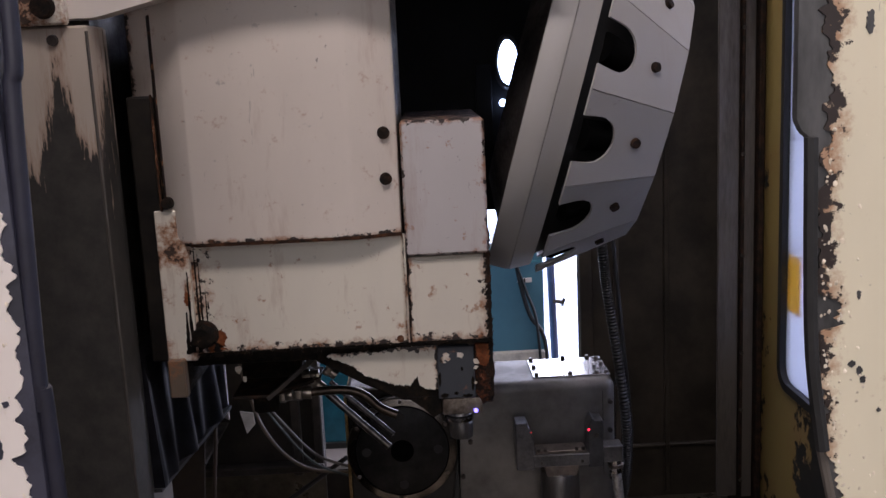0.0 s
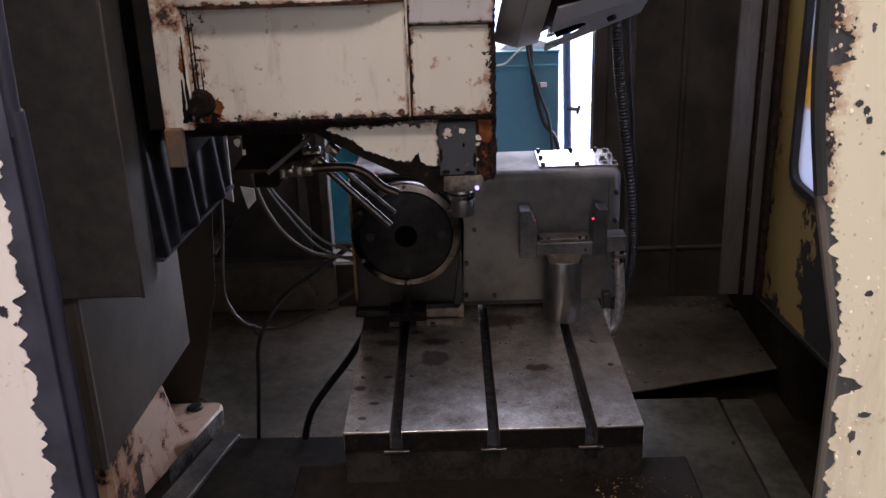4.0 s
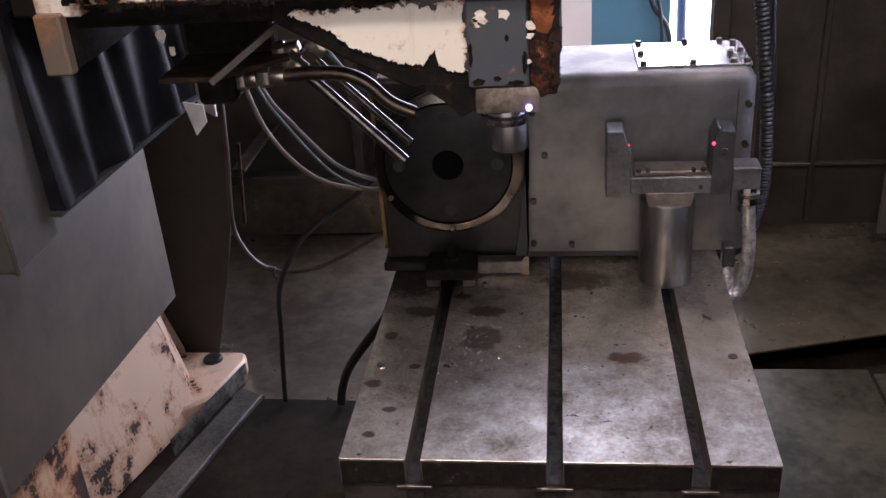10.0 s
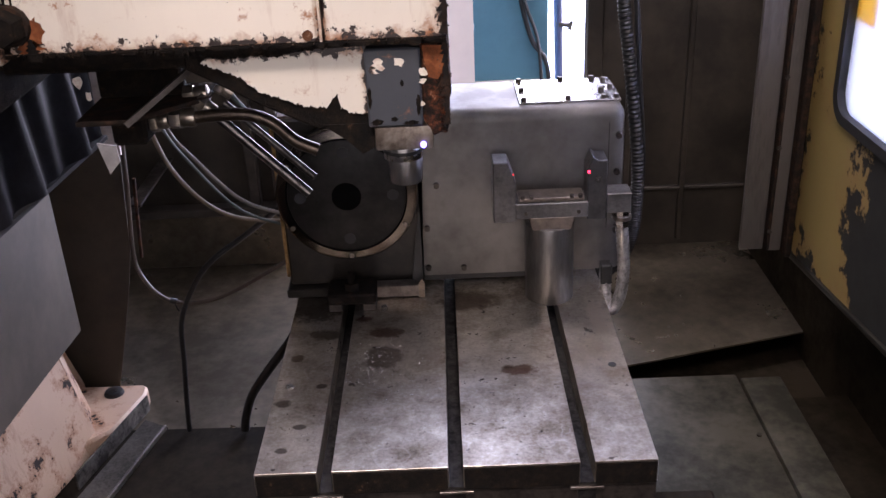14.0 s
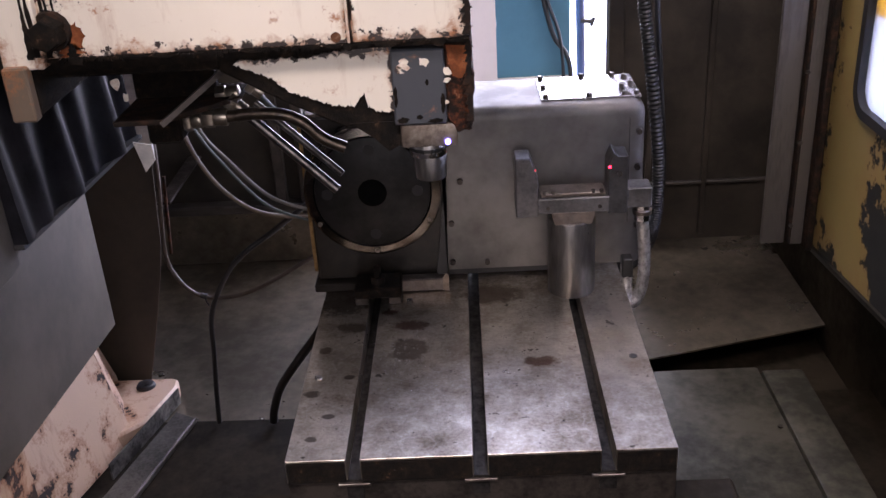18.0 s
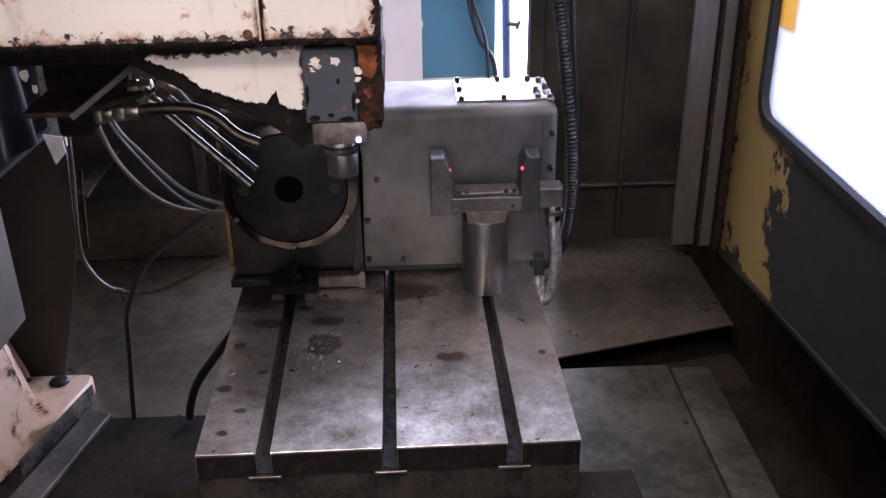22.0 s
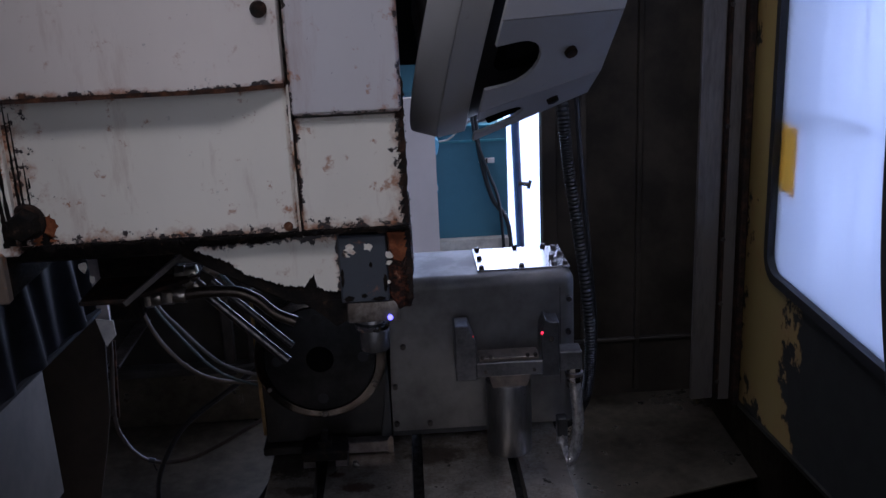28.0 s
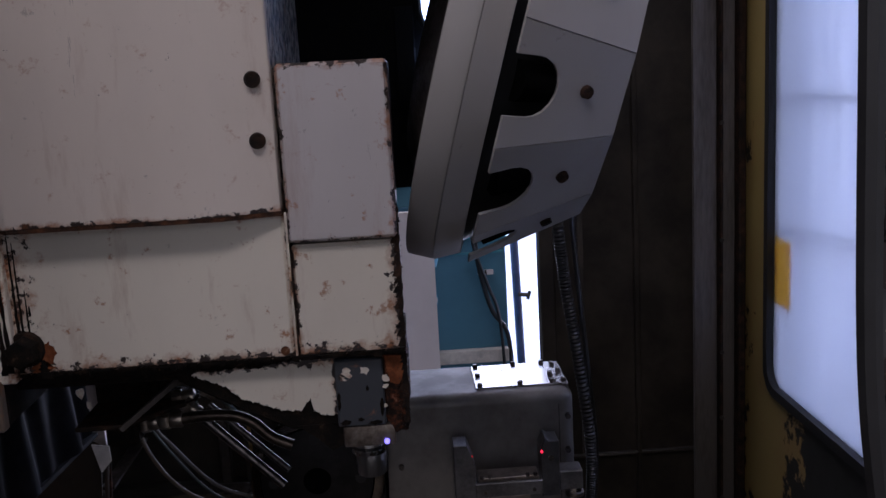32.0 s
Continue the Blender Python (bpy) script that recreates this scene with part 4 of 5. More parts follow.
for x, z in ((0.276, 1.149), (0.275, 1.088), (0.277, 0.985), (-0.031, 1.145), (-0.014, 1.077), (-0.032, 1.002), (-0.033, 0.930), (0.026, 0.928)):
    bolt(mc, (x, 0.487, z), (0, -1, 0), 0.0055, 0.0055)
for y in (0.52, 0.575, 0.625):
    bolt(mc, (-0.030, y, 1.197), (0, 0, 1), 0.005, 0.005)

clamp = thing("table_clamp", (-0.16, 0.42, 0.9), "dark oily step clamp with stud and nut on the table", "clamp")
part("strap", B(-0.195, -0.118, 0.395, 0.455, 0.914, 0.932, 0.003), M_gunk_shade, clamp)
part("block", B(-0.195, -0.172, 0.40, 0.445, 0.9, 0.914, 0.002), M_dark, clamp)
part("block", B(-0.140, -0.118, 0.40, 0.445, 0.9, 0.914, 0.002), M_dark, clamp)
part("stud", C((-0.156, 0.418, 0.932), (-0.156, 0.418, 0.962), 0.006, None, 12), M_gunk_shade, clamp)
part("nut", C((-0.156, 0.418, 0.932), (-0.156, 0.418, 0.944), 0.0125, None, 6), M_gunk_shade, clamp)
bolt(clamp, (-0.105, 0.40, 0.903), (0, 0, 1), 0.006, 0.005, M_steel)

# ---- laser tool setter ----
ls = thing("laser_tool_setter", (0.162, 0.425, 0.9), "grey laser tool setter on a steel cylinder post", "tool setter")
part("post", C((0.162, 0.430, 0.9), (0.162, 0.430, 1.032), 0.0385, None, 48, 0.002), M_post_steel, ls, "ground steel cylinder")
part("adapter", P([(0.133, 1.030), (0.191, 1.030), (0.196, 1.045), (0.196, 1.052), (0.128, 1.052), (0.128, 1.045)], "y", 0.398, 0.452, 0.001), M_brown, ls)
part("base", B(0.106, 0.218, 0.398, 0.446, 1.050, 1.076, 0.002), M_setter, ls)
part("top_bar", B(0.112, 0.212, 0.402, 0.44, 1.076, 1.083, 0.0015), M_brown, ls)
part("emitter", P([(0.073, 1.045), (0.108, 1.045), (0.108, 1.108), (0.096, 1.143), (0.073, 1.143)], "y", 0.400, 0.444, 0.0015), M_setter, ls)
rc = part("receiver", P([(0.216, 1.045), (0.246, 1.045), (0.246, 1.141), (0.230, 1.141), (0.224, 1.147), (0.216, 1.128)], "y", 0.400, 0.444, 0.0015), M_setter_dark, ls)
part("led", C((0.2172, 0.400, 1.124), (0.2172, 0.3988, 1.124), 0.0022, None, 12), M_red, rc, "glowing red light")
part("screw", C((0.232, 0.4005, 1.112), (0.232, 0.3985, 1.112), 0.005, None, 12), M_steel, rc)
part("led", C((0.1035, 0.401, 1.124), (0.1035, 0.3992, 1.124), 0.0012, None, 10), M_red_dim, ls, "dim red light")
part("side_block", B(0.246, 0.285, 0.404, 0.442, 1.052, 1.085, 0.002), M_setter, ls)
for x in (0.118, 0.131, 0.193, 0.206):
    bolt(ls, (x, 0.405, 1.083), (0, 0, 1), 0.004, 0.003, M_dark)
for x in (0.122, 0.203):
    bolt(ls, (x, 0.398, 1.060), (0, -1, 0), 0.0035, 0.002, M_dark)
part("gland", C((0.274, 0.425, 1.054), (0.274, 0.425, 1.022), 0.0125, None, 8), M_steel, ls)
part("collar", C((0.274, 0.425, 1.040), (0.274, 0.425, 1.034), 0.0155, None, 24), M_brown, ls)
part("braided_hose", tube([(0.274, 0.425, 1.028), (0.279, 0.428, 0.985), (0.282, 0.430, 0.942), (0.279, 0.431, 0.897), (0.268, 0.432, 0.868), (0.257, 0.433, 0.873), (0.2545, 0.436, 0.900), (0.2545, 0.438, 0.935)], 0.0105, 14, wave=0.0009, n=12), M_braid, ls, "braided steel hose")
part("bracket", B(0.2455, 0.2635, 0.427, 0.449, 0.915, 0.950, 0.002), M_black, ls)

# ---- conduit beside the motor cover ----
conduit = thing("flexible_conduit", (0.36, 0.75, 0.8), "black ribbed flexible conduit hanging beside the motor cover", "conduit")
part("tube", tube([(0.280, 0.66, 0.82), (0.31, 0.72, 0.79), (0.345, 0.75, 0.806), (0.363, 0.75, 0.878), (0.363, 0.75, 0.999), (0.343, 0.75, 1.17), (0.322, 0.75, 1.322), (0.312, 0.76, 1.45), (0.30, 0.85, 1.75), (0.33, 1.1, 2.0), (0.38, 1.49, 2.22)], 0.0125, 12, wave=0.0024, n=40), M_black, conduit)
thin = thing("cable", (0.40, 0.9, 1.5), "thin dark cable hanging beside a ribbed conduit", "cable")
part("wire", tube([(0.372, 0.80, 0.83), (0.385, 0.80, 0.95), (0.37, 0.80, 1.15), (0.35, 0.82, 1.45), (0.36, 1.0, 1.9), (0.42, 1.49, 2.22)], 0.005, 8), M_black, thin)

# ---- column, guards and head ----
colm = thing("machine_column", (-0.95, 0.4, 0.42), "dark machine column behind grey sheet metal guards", "machine column")
part("column", P([(-1.25, 0.42), (-1.0, 0.42), (-1.0, 1.12), (-0.70, 1.22), (-0.70, 2.25), (-1.25, 2.25)], "y", 0.035, 0.75, 0.01), M_dark, colm)
part("slide", B(-0.70, -0.55, 0.02, 0.33, 1.30, 2.10, 0.01), M_dark, colm)
mg = part("main_guard", P([(-0.90, -0.09), (-0.515, -0.09), (-0.514, -0.030), (-0.518, 0.0), (-0.535, 0.03), (-0.90, 0.03)], "z", 1.195, 1.913, 0.003), M_guard_worn, colm, "grey guard with worn cream paint at its top")
part("edge_fold", P([(-0.5175, -0.0908), (-0.515, -0.0920), (-0.5130, -0.0905), (-0.515, -0.0890)], "z", 1.195, 1.905), M_post, mg)
bolt(mg, (-0.56, -0.09, 1.895), (0, -1, 0), 0.008, 0.006)
def hung(bm):
    """The lower edge drops away from the walk."""
    for v in bm.verts:
        if v.co.z < 0.9:
            v.co.z += 0.0955 * (0.475 - v.co.y)
    return bm


lg = part("lower_guard", hung(P([(-0.619, -0.080), (-0.630, 0.475), (-0.650, 0.475), (-0.639, -0.060), (-0.650, -0.060), (-0.650, -0.080)], "z", 0.842, 1.20, 0.002)), M_guard, colm, "grey lower guard")
part("edge_fold", hung(P([(-0.625, -0.083), (-0.6165, -0.082), (-0.6165, -0.075), (-0.622, -0.077)], "z", 0.842, 1.195)), M_post, lg)


def bellows():
    """A pleated curtain whose soft folds stand upright."""
    own, n, per = bmesh.new(), 5, 10
    lo, hi = [], []
    for k in range(n * per + 1):
        f = k / (n * per)
        y = -0.004 + 0.304 * f
        x = -0.500 + 0.044 * f - (0.0085 + 0.003 * math.sin(k * 0.31)) * (0.5 - 0.5 * math.cos(math.tau * k / per))
        lo.append(own.verts.new((x + 0.006 * math.sin(k * 0.35), y, 1.224 + 0.022 * f)))
        hi.append(own.verts.new((x - 0.012, y, 1.425)))
    for k in range(n * per):
        own.faces.new((lo[k], lo[k + 1], hi[k + 1], hi[k]))
    back = [[own.verts.new((-0.56, y, z)) for y, z in ends] for ends in (((-0.004, 1.224), (0.30, 1.246)), ((-0.004, 1.425), (0.30, 1.425)))]
    own.faces.new((lo[0], hi[0], back[1][0], back[0][0]))
    own.faces.new((lo[-1], back[0][1], back[1][1], hi[-1]))
    own.faces.new((back[0][0], back[1][0], back[1][1], back[0][1]))
    own.faces.new([back[0][1], *lo[::-1], back[0][0]])
    own.faces.new([back[1][0], *hi, back[1][1]])
    bmesh.ops.recalc_face_normals(own, faces=own.faces[:])
    return own


bl = part("way_bellows", bellows(), M_bellows, colm, "black pleated way bellows", smooth=50)
rim = P([(-0.54, -0.006), (-0.505, -0.006), (-0.456, 0.302), (-0.54, 0.302)], "z", 1.218, 1.224)
for v in rim.verts:
    v.co.z += 0.022 * (v.co.y + 0.004) / 0.304
part("bellows_edge", rim, M_bellows_edge, bl)
# dark sheet added to stop light leaking between guard and head
part("gap_sheet", B(-0.60, -0.45, 0.335, 0.345, 1.35, 2.2), M_enclosure, colm, "dark sheet added to close the gap behind the slide")
part("dark_rail", B(-0.498, -0.462, -0.01, 0.03, 1.425, 1.816, 0.003), M_cast, colm, "dark oily rail")
part("rail_edge", B(-0.4635, -0.4605, -0.0115, -0.009, 1.425, 1.818), M_rusty, colm, "rusty edge of the rail")

strip = thing("wiper_strip", (-0.51, 0.46, 1.16), "pale metal wiper strip hanging beside the cables", "strip")
part("strip", P([(-0.523, 1.175), (-0.498, 1.160), (-0.494, 1.85), (-0.521, 1.85)], "y", 0.458, 0.464, 0.001), M_strip, strip)
part("clip", B(-0.56, -0.494, 0.455, 0.467, 1.62, 1.66, 0.002), M_brown, strip)
bolt(strip, (-0.508, 0.458, 1.52), (0, -1, 0), 0.006, 0.004)
bolt(strip, (-0.509, 0.458, 1.70), (0, -1, 0), 0.006, 0.004)

head = thing("spindle_head", (-0.2, 0.15, 1.30), "cream painted spindle head with scratched, rusty chipped paint", "machine head")
HX0, HX1, HB = -0.462, 0.009, 1.430
part("casting", P([(HX0, HB), (-0.117, HB), (-0.117, 1.985), (-0.30, 1.99), (HX0, 1.93)], "y", 0.0, 0.34, 0.004), M_head, head)
part("left_bracket", P([(-0.474, 1.425), (-0.430, 1.425), (-0.430, 1.60), (-0.443, 1.612), (-0.443, 1.652), (-0.474, 1.652)], "y", -0.012, 0.02, 0.002), M_head_rusty, head)
part("corner_bracket", B(-0.473, -0.447, -0.022, -0.006, 1.372, 1.430, 0.002), M_bracket, head, "rusty tan bracket under the left corner")
part("guide_bar", P([(-0.4725, 1.374), (-0.4475, 1.374), (-0.4475, 1.428), (-0.4725, 1.428)], "y", -0.005, 0.30, 0.002), M_gunk_shade, head, "dark oily bar under the left edge")
# right side: two stacked panels with a step between them
part("lower_panel", B(-0.113, HX1, 0.002, 0.30, HB, 1.562, 0.004), M_head, head)
part("upper_panel", B(-0.113, HX1, -0.010, 0.30, 1.566, 1.764, 0.004), M_grey_panel, head, "greyish panel with rusty edges")
part("seam_rib", B(-0.1163, -0.1137, -0.0006, 0.004, HB, 1.60, 0.0004), M_head_rusty, head)
# folded cover: a bevelled left cheek, a flat middle and a bevelled right cheek
cv = part("cover", P([(-0.500, 0.03), (-0.412, -0.030), (-0.182, -0.030), (-0.117, -0.008), (-0.117, 0.004), (-0.500, 0.04)], "z", 1.602, 1.99, 0.002), M_cream_soft, head, "cream folded cover")
part("lower_lip", P([(-0.430, -0.012), (-0.412, -0.0295), (-0.182, -0.0295), (-0.117, -0.0085), (-0.117, 0.003), (-0.430, 0.003)], "z", 1.5985, 1.6035), M_rusty, cv)
for z in (1.749, 1.683):
    bolt(cv, (-0.136, -0.015, z), (0.3, -1, 0), 0.0095, 0.006, M_rusty_dark, True)
kn = part("knob", C((-0.418, -0.004, 1.462), (-0.418, -0.030, 1.462), 0.0175, 0.0160, 6, 0.002), M_gunk_shade, head, "rusty corroded bolt head")
part("washer", C((-0.419, 0.001, 1.462), (-0.419, -0.006, 1.462), 0.0215, 0.020, 14), M_rusty_dark, kn)
drip = random.Random(17)
for cx, z0, z1, w in ((-0.4345, 1.438, 1.560, 0.0042), (-0.4250, 1.470, 1.592, 0.0026), (-0.4200, 1.480, 1.585, 0.0018), (-0.4405, 1.436, 1.500, 0.0055), (-0.4130, 1.482, 1.530, 0.0016), (-0.4280, 1.434, 1.475, 0.0070), (-0.4020, 1.433, 1.448, 0.010), (-0.4100, 1.500, 1.512, 0.0020)):
    n = 16
    side = [(cx + w * (0.25 + 0.75 * (1 - k / n)) * drip.uniform(0.35, 1.0), z0 + (z1 - z0) * k / n) for k in range(n + 1)]
    back = [(cx - w * (0.25 + 0.75 * (1 - k / n)) * drip.uniform(0.35, 1.0), z0 + (z1 - z0) * k / n) for k in range(n, -1, -1)]
    part("oil_drip", P(side + back, "y", -0.0130 if cx < -0.43 else -0.0012, 0.002), M_gunk_shade, head)
for cx, cz, w, h in ((-0.398, 1.455, 0.012, 0.016), (-0.404, 1.440, 0.016, 0.008), (-0.437, 1.520, 0.006, 0.012)):
    part("rust_stain", blotch(cx, cz, w, h, -0.0002 if cx > -0.43 else -0.0122, int(-cx * 1000)), M_rust_orange, head)
bolt(head, (-0.452, -0.012, 1.663), (0, -1, 0), 0.009, 0.008, M_rusty_dark, True)
bolt(head, (-0.128, 0.0, 1.440), (0, -1, 0), 0.006, 0.002, M_rusty)
# flaked fringe along the lower edge
rnd = random.Random(11)
fr = bmesh.new()
x = HX0
while x < HX1 - 0.004:
    wd, hg = rnd.choice((0.003, 0.006, 0.011, 0.02, 0.03)) * rnd.uniform(0.7, 1.3), rnd.choice((0.0006, 0.001, 0.0016, 0.0024, 0.0045)) * rnd.uniform(0.6, 1.2)
    P([(x, HB + 0.002 + hg * 0.3), (min(x + wd, HX1), HB + 0.0035), (min(x + wd * rnd.uniform(0.6, 1), HX1), HB - hg), (x + wd * rnd.uniform(0, 0.4), HB - hg * rnd.uniform(0.4, 1))], "y", -0.0025, 0.004, 0.0, fr)
    x += wd
part("rust_fringe", fr, M_gunk_shade, head, "dark rusty flaking lower edge")
fr = bmesh.new()
z = 1.34
while z < 1.60:
    hg, wd = rnd.uniform(0.004, 0.014), rnd.uniform(0.001, 0.006)
    P([(HX1 - 0.004 - wd, z), (HX1 + 0.0015, z - 0.001), (HX1 + wd * 0.5, z + hg * 0.5), (HX1 + 0.001, z + hg), (HX1 - 0.003, z + hg)], "y", 0.0003 if z > 1.43 else 0.010, 0.02, 0.0, fr)
    z += hg * 1.05
part("rust_edge", fr, M_rusty_dark, head, "dark rust-eaten edge")
part("underside", B(-0.455, -0.02, 0.026, 0.33, 1.405, 1.431, 0.003), M_gunk_shade, head, "near-black underside with brown specks")
part("lip", P([(-0.46, 1.431), (-0.46, 1.416), (-0.30, 1.419), (-0.16, 1.4245), (0.006, 1.4255), (0.006, 1.431)], "y", 0.008, 0.03), M_gunk_shade, head, "near-black lip with brown specks")
# tapering web under the head, its paint flaked off along the lower edge
wob = random.Random(5)
low = [(-0.243, 1.412), (-0.205, 1.396), (-0.186, 1.379), (-0.166, 1.372), (-0.142, 1.362), (-0.118, 1.360), (-0.106, 1.374), (-0.103, 1.358), (-0.090, 1.352), (-0.073, 1.352)]
top = [(-0.073, 1.424), (-0.10, 1.423), (-0.118, 1.4215), (-0.150, 1.4185), (-0.165, 1.414), (-0.185, 1.4165), (-0.215, 1.4145), (-0.236, 1.417)]


def ragged(rows, step, size, rng):
    """A line through rows that wanders like torn paint."""
    out = []
    for (xa, za), (xb, zb) in zip(rows, rows[1:]):
        m = max(3, int(math.hypot(xb - xa, zb - za) / step))
        for k in range(m):
            f, u = k / m, (xa + (xb - xa) * k / m) * 1000
            w = size * (0.6 * math.sin(u * 0.55) + 0.5 * math.sin(u * 1.35 + 1) + 0.45 * math.sin(u * 2.9 + 2)) + rng.uniform(-0.4, 0.4) * size
            out.append((xa + (xb - xa) * f + rng.uniform(-0.3, 0.3) * step, za + (zb - za) * f + w))
    return out


jag = ragged(low, 0.0012, 0.0014, wob)
part("web", P([(-0.26, 1.425), (-0.26, 1.405), (-0.19, 1.365), (-0.13, 1.335), (-0.073, 1.335), (-0.073, 1.425)], "y", 0.022, 0.13, 0.002), M_gunk_shade, head, "near-black web with brown specks")
part("web_paint", P([*jag, low[-1], *ragged(top, 0.0012, 0.0011, wob), top[-1]], "y", 0.0185, 0.0225), M_web, head, "cream paint patch with ragged edge")
part("nose_block", B(-0.075, -0.018, 0.010, 0.13, 1.338, 1.421, 0.002), M_nose, head, "bare blue-grey steel block with paint remains")
flk = random.Random(21)
for cx, cz, r in ((-0.062, 1.405, 0.0085), (-0.067, 1.399, 0.006), (-0.040, 1.407, 0.006), (-0.0165, 1.396, 0.0058), (-0.0165, 1.386, 0.0042), (-0.0185, 1.362, 0.003)):
    part("paint_flake", P([(cx + r * flk.uniform(0.35, 1.2) * math.cos(math.tau * k / 11), cz + r * flk.uniform(0.5, 1.0) * math.sin(math.tau * k / 11)) for k in range(11)], "y", 0.0092, 0.0105), M_web, head)
part("rust_stain", P(ragged([(-0.016, 1.425), (-0.014, 1.405), (-0.010, 1.390), (0.0, 1.387), (0.004, 1.395), (0.007, 1.412), (0.007, 1.425)], 0.002, 0.0012, wob), "y", 0.0105, 0.0125), M_rust_orange, head, "orange rust stain")
grain_v, grain_f = [], []
for _ in range(420):
    gx, gz, gs = wob.gauss(0.0045, 0.0042), wob.uniform(1.33, 1.60), wob.uniform(0.0006, 0.0021)
    if gx > 0.013 or gx < -0.015 or (gz > 1.41 and gx < 0.006):
        continue
    gy, kk = (0.0115 if gz < 1.43 else 0.003), len(grain_v)
    grain_v += [(gx - gs, gy + 0.002, gz - gs), (gx + gs, gy + 0.002, gz - gs * 0.6), (gx + gs * 0.3, gy + 0.002, gz + gs), (gx, gy - gs * 1.3, gz)]
    grain_f += [(kk, kk + 1, kk + 3), (kk + 1, kk + 2, kk + 3), (kk + 2, kk, kk + 3)]
grains = bpy.data.meshes.new("rust_grains")
grains.from_pydata(grain_v, [], grain_f)
grains.materials.append(M_flank)
grain_ob = new("rust_grains", grains)
grain_ob.parent = head
grain_ob.matrix_parent_inverse = head.matrix_basis.inverted()
tagged(grain_ob, "crusty rust grains along the edge")
part("rust_flank", P([(-0.018, 1.345), (-0.012, 1.334), (-0.008, 1.325), (0.001, 1.330), (0.006, 1.327), (0.010, 1.340), (0.009, 1.36), (0.013, 1.375), (0.010, 1.40), (0.012, 1.425), (-0.018, 1.425)], "y", 0.012, 0.20, 0.002), M_flank, head, "rust-eaten right flank")
SX, SY = -0.049, 0.056
for k, (cx, cz, w, h) in enumerate(((-0.066, 1.344, 0.007, 0.004), (-0.030, 1.342, 0.010, 0.003), (-0.022, 1.362, 0.003, 0.012), (-0.072, 1.372, 0.0025, 0.014), (-0.048, 1.347, 0.004, 0.003), (-0.038, 1.385, 0.002, 0.004))):
    part("worn_patch", blotch(cx, cz, w, h, 0.0095, 120 + k), M_gunk_shade, head)
# black wedge paints the shaded underside left of the collar
part("nose_underside_shade", P([(-0.124, 1.340), (-0.066, 1.340), (-0.066, 1.316), (-0.084, 1.306), (-0.100, 1.322)], "y", 0.020, 0.10), M_gunk_shade, head, "near-black wedge painting the dark underside beside the collar")
nose = part("nose", B(-0.070, -0.008, 0.0125, 0.10, 1.311, 1.3375, 0.003, 2), M_collar, head)
part("nose_ring", C((SX, SY, 1.312), (SX, SY, 1.305), 0.026, None, 36), M_black, nose)
sp = part("tool_holder", C((SX + 0.006, SY, 1.307), (SX + 0.006, SY, 1.288), 0.0215, None, 36, 0.002), M_steel, nose, "bright steel tool holder")
# black band paints the shade of the holder's groove
part("groove", C((SX + 0.006, SY, 1.2995), (SX + 0.006, SY, 1.2955), 0.0217, None, 36), M_black, sp)
part("collet_nut", C((SX + 0.008, SY, 1.288), (SX + 0.008, SY, 1.260), 0.0190, 0.0180, 32, 0.001), M_post_steel, sp)
part("guide_light", C((-0.019, 0.0130, 1.317), (-0.019, 0.0100, 1.317), 0.0031, None, 16), M_blue, nose, "glowing violet-blue light")

# ---- coolant manifold with its pipes ----
mf = thing("coolant_manifold", (-0.32, 0.12, 1.33), "oily coolant manifold with brass fittings and bent steel pipes", "coolant pipes")
part("shelf", P([(-0.400, 0.06), (-0.345, 0.06), (-0.270, 0.14), (-0.270, 0.20), (-0.400, 0.20)], "z", 1.336, 1.342, 0.001), M_rusty_dark, mf, "dark oily shelf plate")
part("shelf_lip", tube([(-0.345, 0.06, 1.336), (-0.275, 0.10, 1.385)], 0.0045, 4, curve=False), M_dark, mf)
part("hanger", B(-0.40, -0.30, 0.15, 0.17, 1.34, 1.41, 0.003), M_gunk_shade, mf)
part("block", B(-0.375, -0.335, 0.095, 0.145, 1.300, 1.335, 0.004), M_gunk_shade, mf)


def fitting(p0, p1, r):
    p0, p1 = Vector(p0), Vector(p1)
    f = part("fitting", C(p0, p0.lerp(p1, 0.45), r, None, 6, 0.0008), M_brass_worn, mf)
    part("sleeve", C(p0.lerp(p1, 0.45), p1, r * 0.8, None, 16, 0.0008), M_brass_worn, f)
    return f


fitting((-0.337, 0.12, 1.320), (-0.314, 0.12, 1.322), 0.013)
fitting((-0.312, 0.12, 1.324), (-0.283, 0.12, 1.323), 0.0135)
fitting((-0.300, 0.15, 1.340), (-0.272, 0.15, 1.343), 0.0125)
fitting((-0.262, 0.16, 1.352), (-0.245, 0.16, 1.338), 0.012)
fitting((-0.285, 0.14, 1.338), (-0.266, 0.14, 1.322), 0.011)
part("bent_pipe", tube([(-0.285, 0.12, 1.323), (-0.255, 0.12, 1.325), (-0.220, 0.12, 1.323), (-0.195, 0.12, 1.312), (-0.172, 0.12, 1.290), (-0.146, 0.12, 1.277)], 0.0075, 14), M_pipe_dull, mf, "dull bent pipe")
part("nozzle", tube([(-0.266, 0.135, 1.322), (-0.215, 0.13, 1.272), (-0.161, 0.12, 1.222)], 0.0062, 14, curve=False), M_tube, mf)
part("nozzle", tube([(-0.255, 0.15, 1.330), (-0.205, 0.14, 1.285), (-0.153, 0.12, 1.243)], 0.0045, 14, curve=False), M_tube, mf)
tagp = thing("paper_tag", (-0.393, 0.12, 1.27), "small torn white tag hanging under the manifold", "tag")
part("tag", P([(-0.403, 1.297), (-0.381, 1.293), (-0.380, 1.273), (-0.394, 1.258)], "y", 0.118, 0.121), M_tag, tagp)

rf = random.Random(8)
